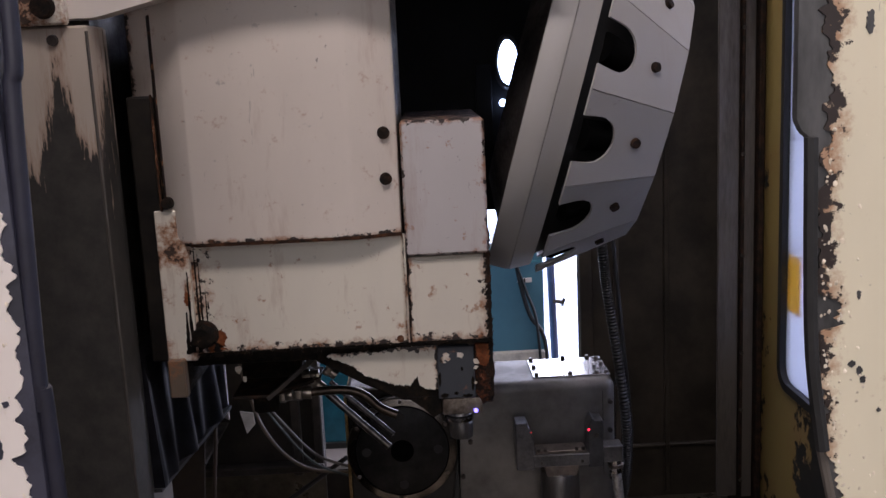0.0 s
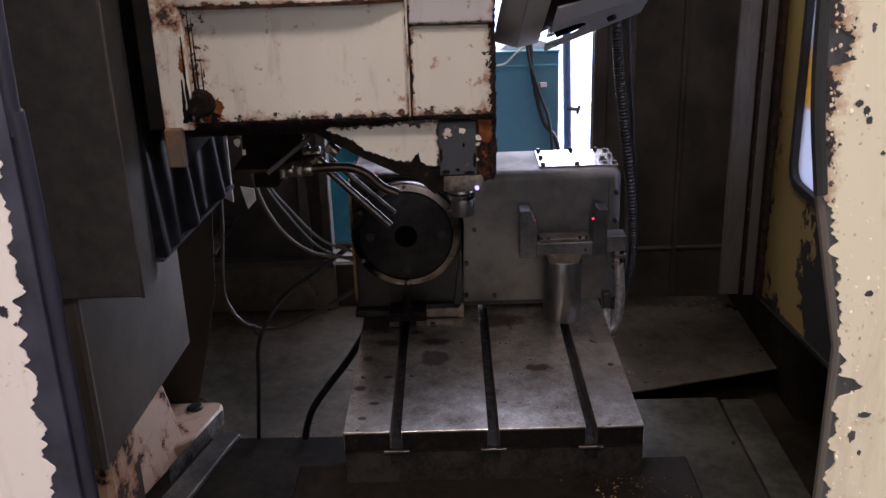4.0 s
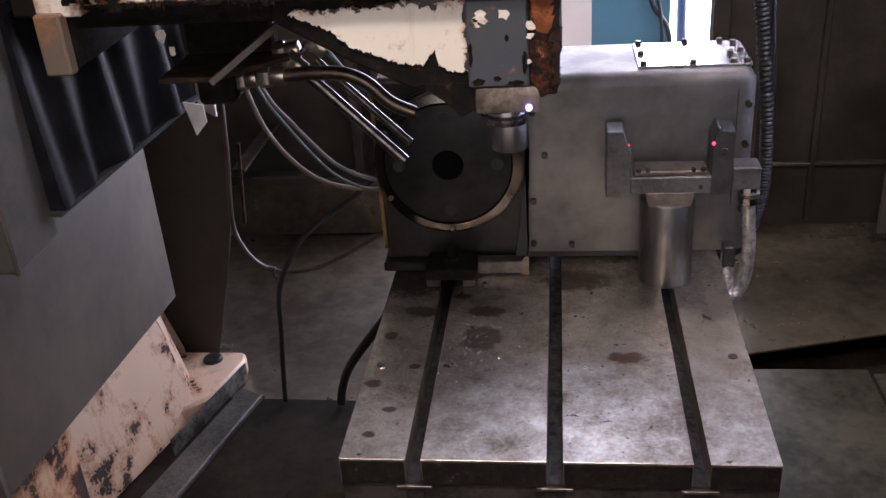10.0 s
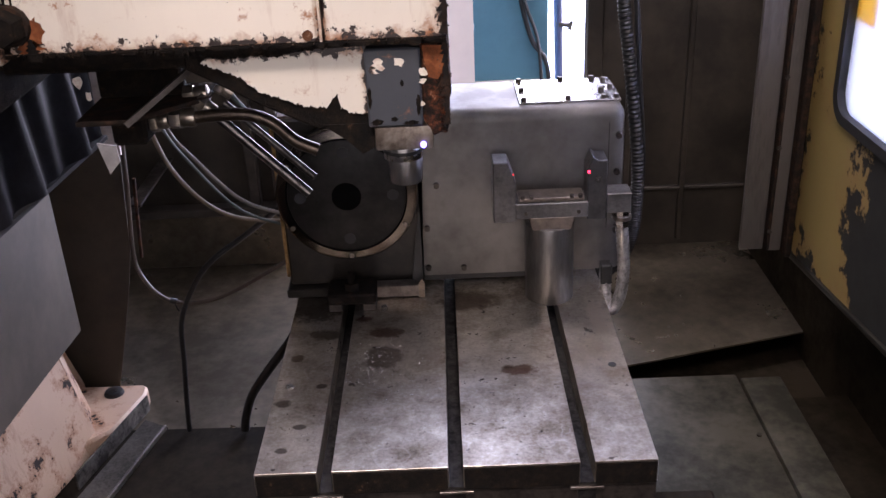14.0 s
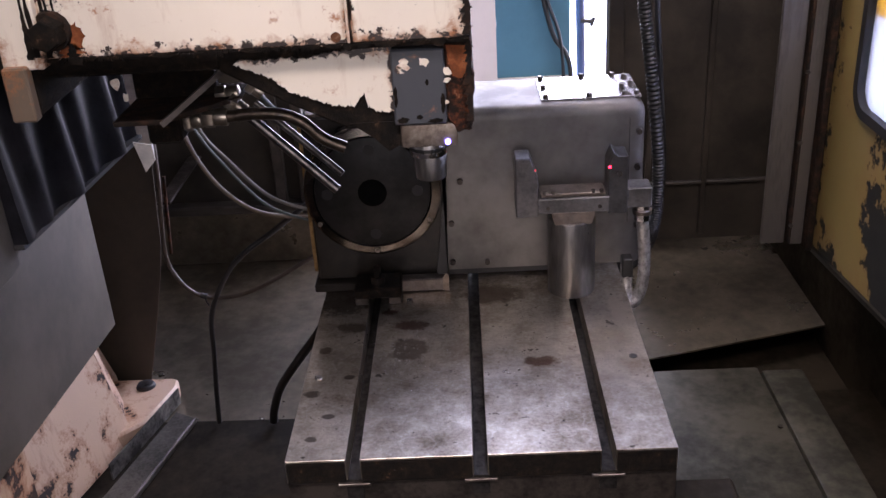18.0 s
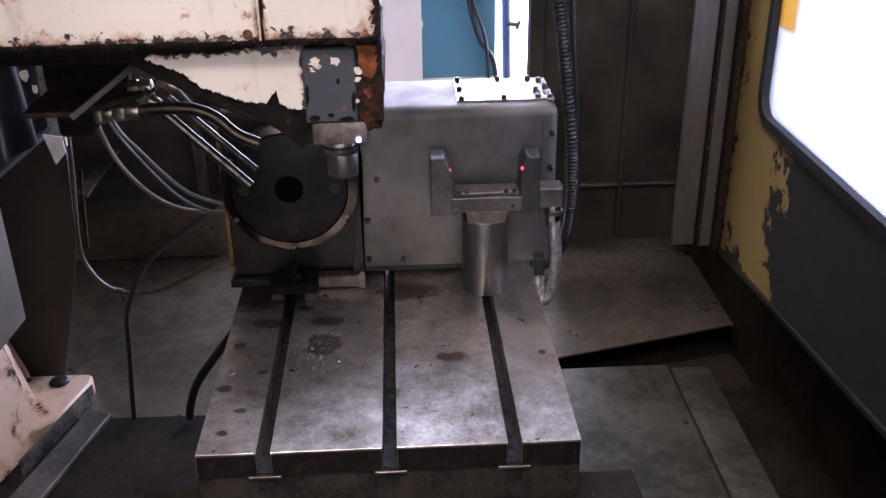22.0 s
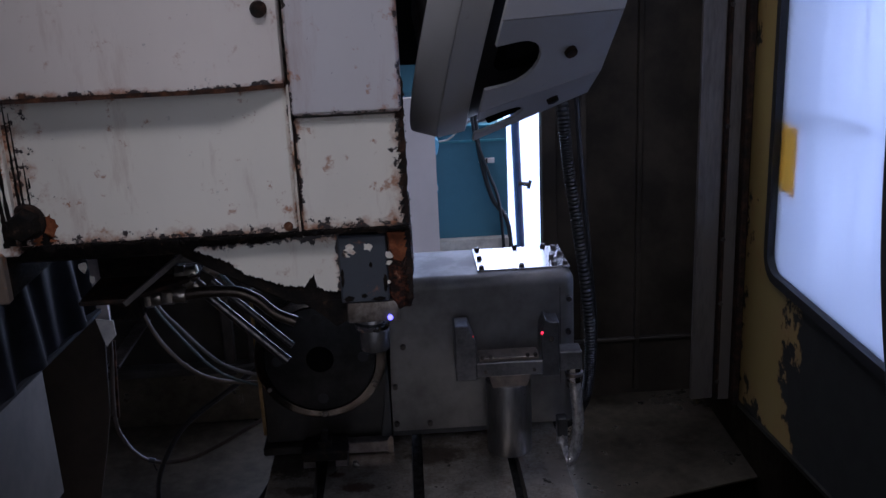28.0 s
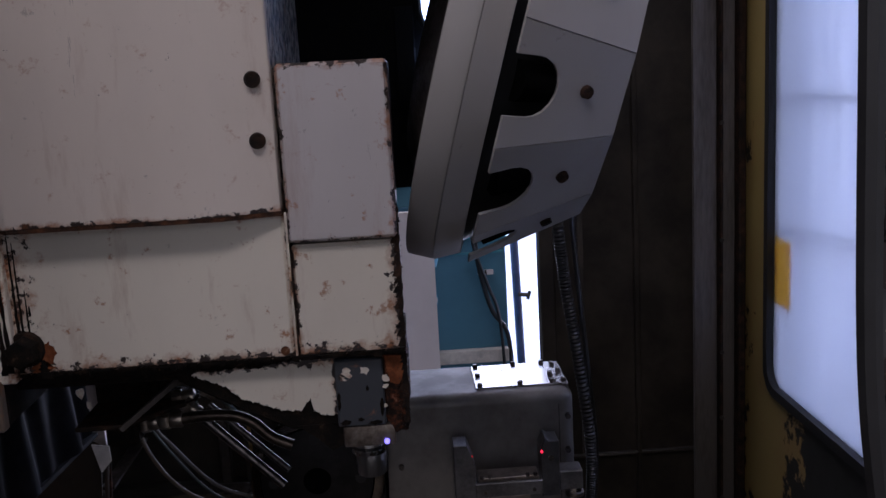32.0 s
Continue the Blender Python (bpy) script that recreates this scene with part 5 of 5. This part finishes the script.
for cx, cy, cz, r in ((-0.385, 0.055, 1.388, 0.007), (-0.377, 0.055, 1.372, 0.005)):
    part("paint_flake", P([(cx + r * rf.uniform(0.5, 1.1) * math.cos(math.tau * k / 8), cz + r * rf.uniform(0.6, 1.3) * math.sin(math.tau * k / 8)) for k in range(8)], "y", cy, cy + 0.0012), M_web, mf)

# ---- arm above the head ----
arm = thing("carrier_arm", (-0.3, -0.05, 1.95), "cream painted carrier arm with a slotted opening and bolts", "machine arm")


def arm_plate():
    out = [(-0.86, 1.922), (-0.505, 1.922), (-0.297, 1.970), (-0.029, 1.982), (-0.029, 2.150), (-0.86, 2.153)]
    own = bmesh.new()
    for yy in (-0.085, -0.045):
        vs = [own.verts.new((u, yy, v)) for u, v in out]
        hs = [own.verts.new((u, yy, v)) for u, v in rounded(-0.198, -0.034, 2.053, 2.093, 0.0195)]
        es = [own.edges.new((q[i], q[(i + 1) % len(q)])) for q in (vs, hs) for i in range(len(q))]
        bmesh.ops.triangle_fill(own, use_beauty=True, edges=es)
    own.verts.ensure_lookup_table()
    n, m = len(out), 28
    for base, cnt in ((0, n), (n, m)):
        for i in range(cnt):
            j = (i + 1) % cnt
            a, b = own.verts[base + i], own.verts[base + j]
            own.faces.new((a, b, own.verts[n + m + base + j], own.verts[n + m + base + i]))
    bmesh.ops.recalc_face_normals(own, faces=own.faces[:])
    return own


part("plate", arm_plate(), M_cream_clean, arm)
# black sheet paints the dark inside of the slot
part("slot_back", B(-0.24, -0.02, 0.0, 0.004, 2.03, 2.12), M_hole, arm)
part("slot_block", B(-0.118, -0.03, -0.035, 0.0, 2.045, 2.100, 0.003), M_red_dark, arm, "dark red block behind the slot")
part("slot_tape", B(-0.165, -0.122, -0.05, -0.044, 2.080, 2.090), M_yellow_bright, arm, "yellow strip behind the slot")
part("join_strip", B(-0.031, 0.006, -0.097, -0.045, 1.980, 2.15, 0.002), M_cream_clean, arm)
for z in (2.137, 2.071, 2.004):
    bolt(arm, (-0.009, -0.097, z), (0, -1, 0), 0.0065, 0.004, M_dark, True)
part("end_plate", P([(0.006, 1.982), (0.126, 1.972), (0.129, 2.022), (0.104, 2.024), (0.104, 2.056), (0.130, 2.058), (0.133, 2.10), (0.112, 2.15), (0.006, 2.15)], "y", -0.089, 0.02, 0.002), M_cream_clean, arm)
part("notch", B(0.104, 0.130, -0.06, -0.04, 2.024, 2.056), M_tan, arm)
for z in (2.090, 1.992):
    bolt(arm, (0.113, -0.089, z), (0, -1, 0), 0.0115, 0.007, M_black, True)
part("lug", B(-0.63, -0.537, -0.105, -0.085, 1.914, 1.956, 0.003), M_head_rusty, arm)
bolt(arm, (-0.562, -0.105, 1.937), (0, -1, 0), 0.016, 0.012, M_rusty_dark, True)
part("tab", B(-0.70, -0.535, -0.093, -0.085, 2.076, 2.112, 0.004), M_cream_clean, arm)
part("back_box", B(-0.86, 0.10, 0.02, 0.32, 2.02, 2.15, 0.006), M_dark, arm)

# ---- tool carousel ----
car = thing("tool_carousel", (0.16, 0.25, 1.80), "cream drum-shaped tool carousel with scalloped faceted cover", "tool carousel")
AX = Vector((0.96 * math.cos(radians(7)), -math.sin(radians(7)), -0.279 * math.cos(radians(7)))).normalized()
CC = Vector((0.146, 0.27, 1.788))
QC = Matrix.Translation(CC) @ AX.to_track_quat("Z", "Y").to_matrix().to_4x4()


def turned(bm):
    bm.transform(QC)
    return bm


rim = turned(C((0, 0, -0.036), (0, 0, 0.002), 0.314, None, 72, 0.004))
merge(rim, turned(C((0, 0, 0.002), (0, 0, 0.034), 0.3139, 0.297, 72)))
part("rim", rim, M_carousel, car, "pale rim band with a bevel")
part("rim_back", turned(C((0, 0, -0.070), (0, 0, -0.036), 0.17, 0.24, 40)), M_dark, car)
# black cone reads as shade through the scallops
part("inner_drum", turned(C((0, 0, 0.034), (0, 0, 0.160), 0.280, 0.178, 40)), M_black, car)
NF, PH = 13, 0.84
for k in range(NF):
    a = math.tau * (k + PH) / NF
    u, v = Vector((math.cos(a), math.sin(a), 0)), Vector((-math.sin(a), math.cos(a), 0))
    lo_c, hi_c = u * 0.295 + Vector((0, 0, 0.046)), u * 0.198 + Vector((0, 0, 0.178))
    w0, w1 = 0.295 * math.tan(math.pi / NF), 0.198 * math.tan(math.pi / NF)
    up = (hi_c - lo_c).normalized()
    ln, nrm = (hi_c - lo_c).length, v.cross(up)
    r = 0.035
    out = [(-w0, 0), (-r, 0), (-r, 0.030)] + [(-r * math.cos(radians(t)), 0.030 + r * math.sin(radians(t))) for t in range(20, 180, 20)] + [(r, 0.030), (r, 0), (w0, 0), (w1, ln), (-w1, ln)]
    own = bmesh.new()
    rows = [[own.verts.new(lo_c + v * p + up * q + nrm * d) for p, q in out] for d in (0.0, 0.004)]
    own.faces.new(rows[0]), own.faces.new(rows[1])
    for i in range(len(out)):
        j = (i + 1) % len(out)
        own.faces.new((rows[0][i], rows[0][j], rows[1][j], rows[1][i]))
    bmesh.ops.recalc_face_normals(own, faces=own.faces[:])
    cp = part("cover_panel", turned(own), M_carousel, car)
    b0 = lo_c + up * 0.105 + nrm * 0.004 * (1 if nrm.dot(u) > 0 else -1)
    bolt(cp, QC @ b0, QC.to_3x3() @ (nrm if nrm.dot(u) > 0 else -nrm), 0.0085, 0.006, M_rusty_dark)
    # black plug paints the dark inside of each scallop
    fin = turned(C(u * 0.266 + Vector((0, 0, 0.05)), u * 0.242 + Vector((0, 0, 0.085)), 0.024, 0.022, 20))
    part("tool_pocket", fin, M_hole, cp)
part("end_cap", turned(C((0, 0, 0.174), (0, 0, 0.180), 0.204, 0.198, NF)), M_carousel, car)
part("rim_bracket", turned(B(-0.06, 0.06, 0.20, 0.23, -0.20, -0.06, 0.004)), M_dark, car)
part("carrier", B(-0.02, 0.15, 0.20, 0.32, 1.98, 2.10, 0.01), M_dark, car)

# near-black plate standing in for the dark gap behind the head, with a glowing spot
bp = thing("dark_gap_plate", (0.06, 0.42, 1.72), "near-black plate added for the dark gap behind the spindle head", "machine plate")
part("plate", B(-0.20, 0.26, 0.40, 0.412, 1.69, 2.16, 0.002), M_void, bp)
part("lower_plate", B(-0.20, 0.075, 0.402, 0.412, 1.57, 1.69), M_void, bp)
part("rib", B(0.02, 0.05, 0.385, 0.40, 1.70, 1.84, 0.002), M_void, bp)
# bright oval spot behind the head, built as a lens in an assumed housing
wl = thing("bright_spot", (0.10, 0.39, 1.87), "small bright oval lens in a black housing behind the spindle head", "lamp")
hs = C((0, 0.012, 0), (0, -0.01, 0), 0.052, 0.047, 28, 0.004)
hs.transform(Matrix.Translation((0.080, 0.388, 1.842)) @ Matrix.Diagonal((0.5, 1, 1.0, 1)))
part("housing", hs, M_black, wl)
ln2 = C((0, 0, 0), (0, -0.004, 0), 0.040, 0.038, 28)
ln2.transform(Matrix.Translation((0.080, 0.378, 1.842)) @ Matrix.Diagonal((0.45, 1, 1.0, 1)))
part("lens", ln2, M_lamp, wl, "glowing white lens")
part("pilot_lens", C((0.070, 0.399, 1.769), (0.070, 0.376, 1.769), 0.007, 0.006, 14), M_lamp, wl, "small glowing lens")

# ---- cables by the rotary table ----
def cable(label, pts, r, material, name="cable", **kw):
    t = thing(name, tuple(pts[-1]), label, name.split("_")[-1])
    part("sheath", tube(pts, r, 10, **kw), material, t)
    return t


cable("tan hose hanging in a bow to the rotary table", [(-0.497, 0.47, 1.60), (-0.485, 0.48, 1.35), (-0.458, 0.50, 1.18), (-0.432, 0.50, 1.11), (-0.392, 0.51, 1.052), (-0.345, 0.53, 1.015), (-0.266, 0.56, 0.992)], 0.0037, M_tan, "hose")
cable("pale grey cable hanging in a bow to the rotary table", [(-0.492, 0.47, 1.62), (-0.47, 0.48, 1.33), (-0.434, 0.50, 1.189), (-0.400, 0.51, 1.130), (-0.340, 0.52, 1.055), (-0.281, 0.54, 1.018), (-0.262, 0.55, 1.014)], 0.0032, M_cable_grey)
cable("greenish grey cable hanging in a bow to the rotary table", [(-0.50, 0.475, 1.60), (-0.48, 0.485, 1.34), (-0.446, 0.505, 1.195), (-0.405, 0.515, 1.115), (-0.345, 0.525, 1.035), (-0.281, 0.55, 0.992), (-0.262, 0.56, 0.985)], 0.0026, M_cable_green)
cable("dark green cable slanting down to the rotary table", [(-0.496, 0.49, 1.66), (-0.47, 0.50, 1.50), (-0.40, 0.52, 1.34), (-0.32, 0.55, 1.20), (-0.262, 0.58, 1.12)], 0.0045, M_cable_green)
cable("brown cable drooping in a loop to the rotary table", [(-0.575, 0.75, 1.62), (-0.588, 0.75, 1.25), (-0.600, 0.75, 1.02), (-0.616, 0.75, 0.853), (-0.602, 0.75, 0.79), (-0.571, 0.75, 0.751), (-0.527, 0.75, 0.738), (-0.470, 0.75, 0.745), (-0.410, 0.74, 0.775), (-0.340, 0.70, 0.830), (-0.264, 0.63, 0.90)], 0.0044, M_cable_brown)
tie = thing("cable_tie", (-0.553, 0.75, 0.742), "dark cable tie round a drooping brown cable", "cable tie")
part("band", C((-0.560, 0.75, 0.7465), (-0.548, 0.75, 0.7425), 0.0062, None, 12), M_black, tie)
part("tail", tube([(-0.553, 0.75, 0.742), (-0.550, 0.748, 0.732), (-0.546, 0.747, 0.722)], 0.0015, 6), M_black, tie)
cable("black cable lying down to the chip pan", [(-0.29, 0.66, 0.985), (-0.388, 0.75, 0.886), (-0.460, 0.75, 0.835), (-0.503, 0.75, 0.786), (-0.545, 0.75, 0.70), (-0.556, 0.75, 0.60), (-0.566, 0.75, 0.50), (-0.575, 0.76, 0.421)], 0.0055, M_black)
cable("thick black hose curving from the table to the chip pan", [(-0.235, 0.76, 0.80), (-0.27, 0.76, 0.735), (-0.326, 0.75, 0.649), (-0.38, 0.75, 0.578), (-0.424, 0.75, 0.515), (-0.445, 0.75, 0.46), (-0.452, 0.75, 0.424)], 0.0095, M_black, "hose")
clip = thing("cable_clip", (-0.785, 1.27, 0.74), "rusty cable clip on a wall stud", "clip")
part("clip", B(-0.797, -0.760, 1.262, 1.60, 0.735, 0.743, 0.002), M_dark, clip)
part("stem", P([(-0.785, 0.600), (-0.779, 0.600), (-0.772, 0.68), (-0.764, 0.77), (-0.760, 0.815), (-0.767, 0.815), (-0.777, 0.70)], "y", 1.255, 1.264), M_rusty, clip)

# ---- painted base casting with its foot ----
base = thing("base_casting", (-0.85, 0.4, 0.40), "pinkish painted base casting with flaked paint and a bolted foot", "machine base")
def slanted(bm):
    """The casting's side runs slantwise towards the walk."""
    for v in bm.verts:
        if v.co.x > -1.15:
            v.co.x -= 0.27 * (0.72 - v.co.y)
    return bm


part("slope", slanted(P([(-0.752, 0.415), (-0.757, 0.460), (-0.796, 0.64), (-0.90, 0.80), (-1.2, 0.90), (-1.2, 0.415)], "y", -0.30, 0.72, 0.004)), M_pink, base)
gus = bmesh.new()
for v in ((-0.765, 0.718, 0.458), (-0.796, 0.718, 0.64), (-0.880, 0.718, 0.78), (-0.795, 0.800, 0.458), (-0.828, 0.795, 0.62), (-0.900, 0.79, 0.74), (-0.95, 0.718, 0.456), (-0.95, 0.80, 0.456), (-0.95, 0.79, 0.74), (-0.95, 0.718, 0.78)):
    gus.verts.new(v)
bmesh.ops.convex_hull(gus, input=gus.verts[:])
part("gusset", gus, M_pink, base)
# the foot's right side gets a darker strip than its top
part("foot_side", P([(-0.6865, 0.850), (-0.6835, 0.848), (-0.7555, 0.581), (-0.759, 0.582)], "z", 0.416, 0.455), M_worn_edge, base, "darker side of the foot with worn edge")
part("rib", P([(-0.840, 0.415), (-0.840, 0.46), (-0.875, 0.57), (-0.93, 0.70), (-1.2, 0.72), (-1.2, 0.415)], "y", 0.868, 0.905, 0.005), M_pink, base)
part("foot", P([(-0.90, 0.892), (-0.702, 0.892), (-0.690, 0.880), (-0.6875, 0.850), (-0.722, 0.722), (-0.80, 0.64), (-0.90, 0.64)], "z", 0.415, 0.458, 0.006), M_pink, base)
part("front_face", B(-1.2, -0.632, -0.045, 0.10, 0.50, 1.20, 0.01), M_pink_rusty, base, "rusty front of the casting with flaked paint")
bt = part("foot_bolt", C((-0.760, 0.858, 0.457), (-0.760, 0.858, 0.466), 0.023, 0.019, 20, 0.002), M_black, base, "oily black bolt head")
part("socket", C((-0.760, 0.858, 0.4655), (-0.760, 0.858, 0.4668), 0.010, None, 6), M_dark, bt)
fl = thing("pan_flange", (-0.68, 0.4, 0.42), "bent grey sheet metal flange beside the base casting", "sheet metal")
part("sheet", P([(-0.681, 0.800), (-0.628, 0.772), (-0.912, -0.44), (-1.01, -0.44)], "z", 0.416, 0.424), M_flange, fl)
part("rim", tube([(-0.629, 0.770, 0.427), (-0.690, 0.510, 0.427), (-0.912, -0.437, 0.427)], 0.004, 6, curve=False), M_post, fl, "worn bright rim")

# ---- the neighbouring machine ----
nb = thing("neighbour_machine", (-0.4, 2.6, 0.0), "white machine enclosure with a teal-tinted window and teal hood", "machine")
part("panel", wall_with_hole("y", 2.50, 2.53, -1.9, 0.119, 0.0, 1.212, [(-1.25, -0.16, 0.30, 0.885)]), M_white, nb, "white sheet metal door")
part("window_seal", ring(rounded(-1.27, -0.140, 0.28, 0.905, 0.05), rounded(-1.247, -0.163, 0.303, 0.882, 0.035), "y", 2.485, 2.54), M_black, nb)
part("window_pane", P(rounded(-1.25, -0.160, 0.30, 0.885, 0.035), "y", 2.505, 2.512), M_teal_glass, nb, "dark teal tinted window")
part("hood", B(-1.9, 0.10, 2.54, 3.0, 1.225, 1.70, 0.004), M_teal, nb, "teal painted hood")
part("hood_strip", B(-1.9, 0.10, 2.530, 2.545, 1.345, 1.385, 0.002), M_black, nb)
part("hood_ledge", B(-1.9, 0.10, 2.525, 2.545, 1.395, 1.41, 0.002), M_teal, nb)
part("body", B(-1.9, 0.05, 2.60, 3.6, 0.0, 1.22), M_teal, nb)
cb = thing("teal_cabinet", (0.28, 3.1, 0.0), "teal painted steel cabinet with cream shelf edge", "cabinet")
part("body", B(0.0, 0.430, 2.90, 3.3, 0.0, 1.022, 0.004), M_teal, cb)
part("top_lip", B(0.07, 0.434, 2.89, 3.3, 1.022, 1.03, 0.002), M_teal_light, cb)
part("shelf_edge", B(0.10, 0.424, 2.86, 2.90, 0.492, 0.548, 0.003), M_cream_plain, cb)
part("fold", B(0.105, 0.42, 2.893, 2.90, 0.958, 0.968, 0.001), M_teal_light, cb)
label = part("round_label", C((0.080, 2.8995, 0.772), (0.080, 2.8975, 0.772), 0.056, None, 36), M_label_blue, cb, "round light blue label with a white strip")
part("strip", B(0.050, 0.134, 2.8955, 2.8972, 0.760, 0.782), M_white, label)
part("strip_bar", B(0.108, 0.124, 2.8945, 2.8953, 0.764, 0.778), M_dark, label)
part("socket_box", P([(0.112, 1.005), (0.142, 0.985), (0.146, 0.965), (0.136, 0.925), (0.116, 0.918)], "y", 2.84, 2.90, 0.003), M_label_blue, cb, "light blue plastic socket box")
part("socket_lead", tube([(0.146, 2.86, 0.975), (0.19, 2.86, 0.985), (0.24, 2.86, 1.03), (0.29, 2.87, 1.06)], 0.004, 8), M_cream_plain, cb, "pale thin lead")
part("sign", B(0.31, 0.375, 2.889, 2.8995, 0.868, 0.888), M_white, cb, "small white sign with dark bar")
part("sign_bar", B(0.338, 0.346, 2.887, 2.8885, 0.868, 0.888), M_dark, cb)
part("paper", P([(0.17, 1.03), (0.40, 1.03), (0.385, 1.055), (0.30, 1.075), (0.20, 1.05)], "y", 2.95, 3.05), M_white, cb)
cable("dark cable hanging down a teal cabinet", [(0.29, 2.87, 1.5), (0.30, 2.87, 1.08), (0.315, 2.87, 0.90), (0.36, 2.87, 0.72), (0.425, 2.87, 0.60), (0.44, 2.87, 0.3), (0.45, 2.87, 0.01)], 0.010, M_black)
cable("second dark cable hanging down a teal cabinet", [(0.27, 2.86, 1.5), (0.285, 2.86, 1.06), (0.34, 2.86, 0.85), (0.39, 2.86, 0.68), (0.41, 2.86, 0.3), (0.42, 2.86, 0.01)], 0.007, M_black)
pole = thing("pole", (0.54, 3.4, 0.0), "dark blue upright pole with a small valve", "pole")
part("shaft", C((0.545, 3.4, 0.0), (0.500, 3.4, 1.9), 0.021, None, 16), M_pole, pole)
part("valve", C((0.53, 3.385, 0.653), (0.585, 3.385, 0.645), 0.011, None, 10), M_dark, pole)
part("knob", C((0.578, 3.385, 0.625), (0.590, 3.385, 0.665), 0.009, None, 10), M_dark, pole)

# ---- above the rear beam ----
cable("black cable with a box connector over the rear beam", [(0.427, 1.49, 2.24), (0.50, 1.45, 2.243), (0.568, 1.45, 2.270), (0.655, 1.45, 2.302), (0.735, 1.45, 2.317), (0.782, 1.45, 2.330)], 0.0065, M_black)
conn = thing("cable_connector", (0.82, 1.45, 2.33), "grey cable connector on the sloping rail", "connector")
part("shell", B(0.778, 0.868, 1.42, 1.48, 2.312, 2.356, 0.004), M_setter_dark, conn)
part("gland", C((0.778, 1.45, 2.330), (0.730, 1.45, 2.314), 0.019, 0.013, 14), M_black, conn)
part("bracket", B(0.80, 0.84, 1.44, 1.50, 2.13, 2.312, 0.003), M_dark, conn)
cable("black cable looping from the beam to the sloping rail", [(0.585, 1.49, 2.235), (0.599, 1.44, 2.220), (0.652, 1.45, 2.236), (0.712, 1.45, 2.262), (0.788, 1.45, 2.291)], 0.0075, M_black)
hoist = thing("shop_crane", (0.728, 3.5, 0.0), "yellow painted shop crane with a lattice jib", "crane")
part("mast", B(0.715, 0.742, 3.485, 3.515, 0.0, 3.41, 0.004), M_yellow_clean, hoist)
part("jib", B(0.715, 0.954, 3.485, 3.515, 2.823, 2.859, 0.004), M_yellow_clean, hoist)
part("jib", B(0.715, 0.954, 3.485, 3.515, 2.899, 2.939, 0.004), M_yellow_clean, hoist)
for x0, z0, x1, z1 in ((0.728, 2.587, 0.820, 2.832), (0.804, 2.832, 0.856, 2.926), (0.735, 2.730, 0.778, 2.841)):
    part("brace", tube([(x0, 3.5, z0), (x1, 3.5, z1)], 0.0135, 8, curve=False), M_yellow_clean, hoist)
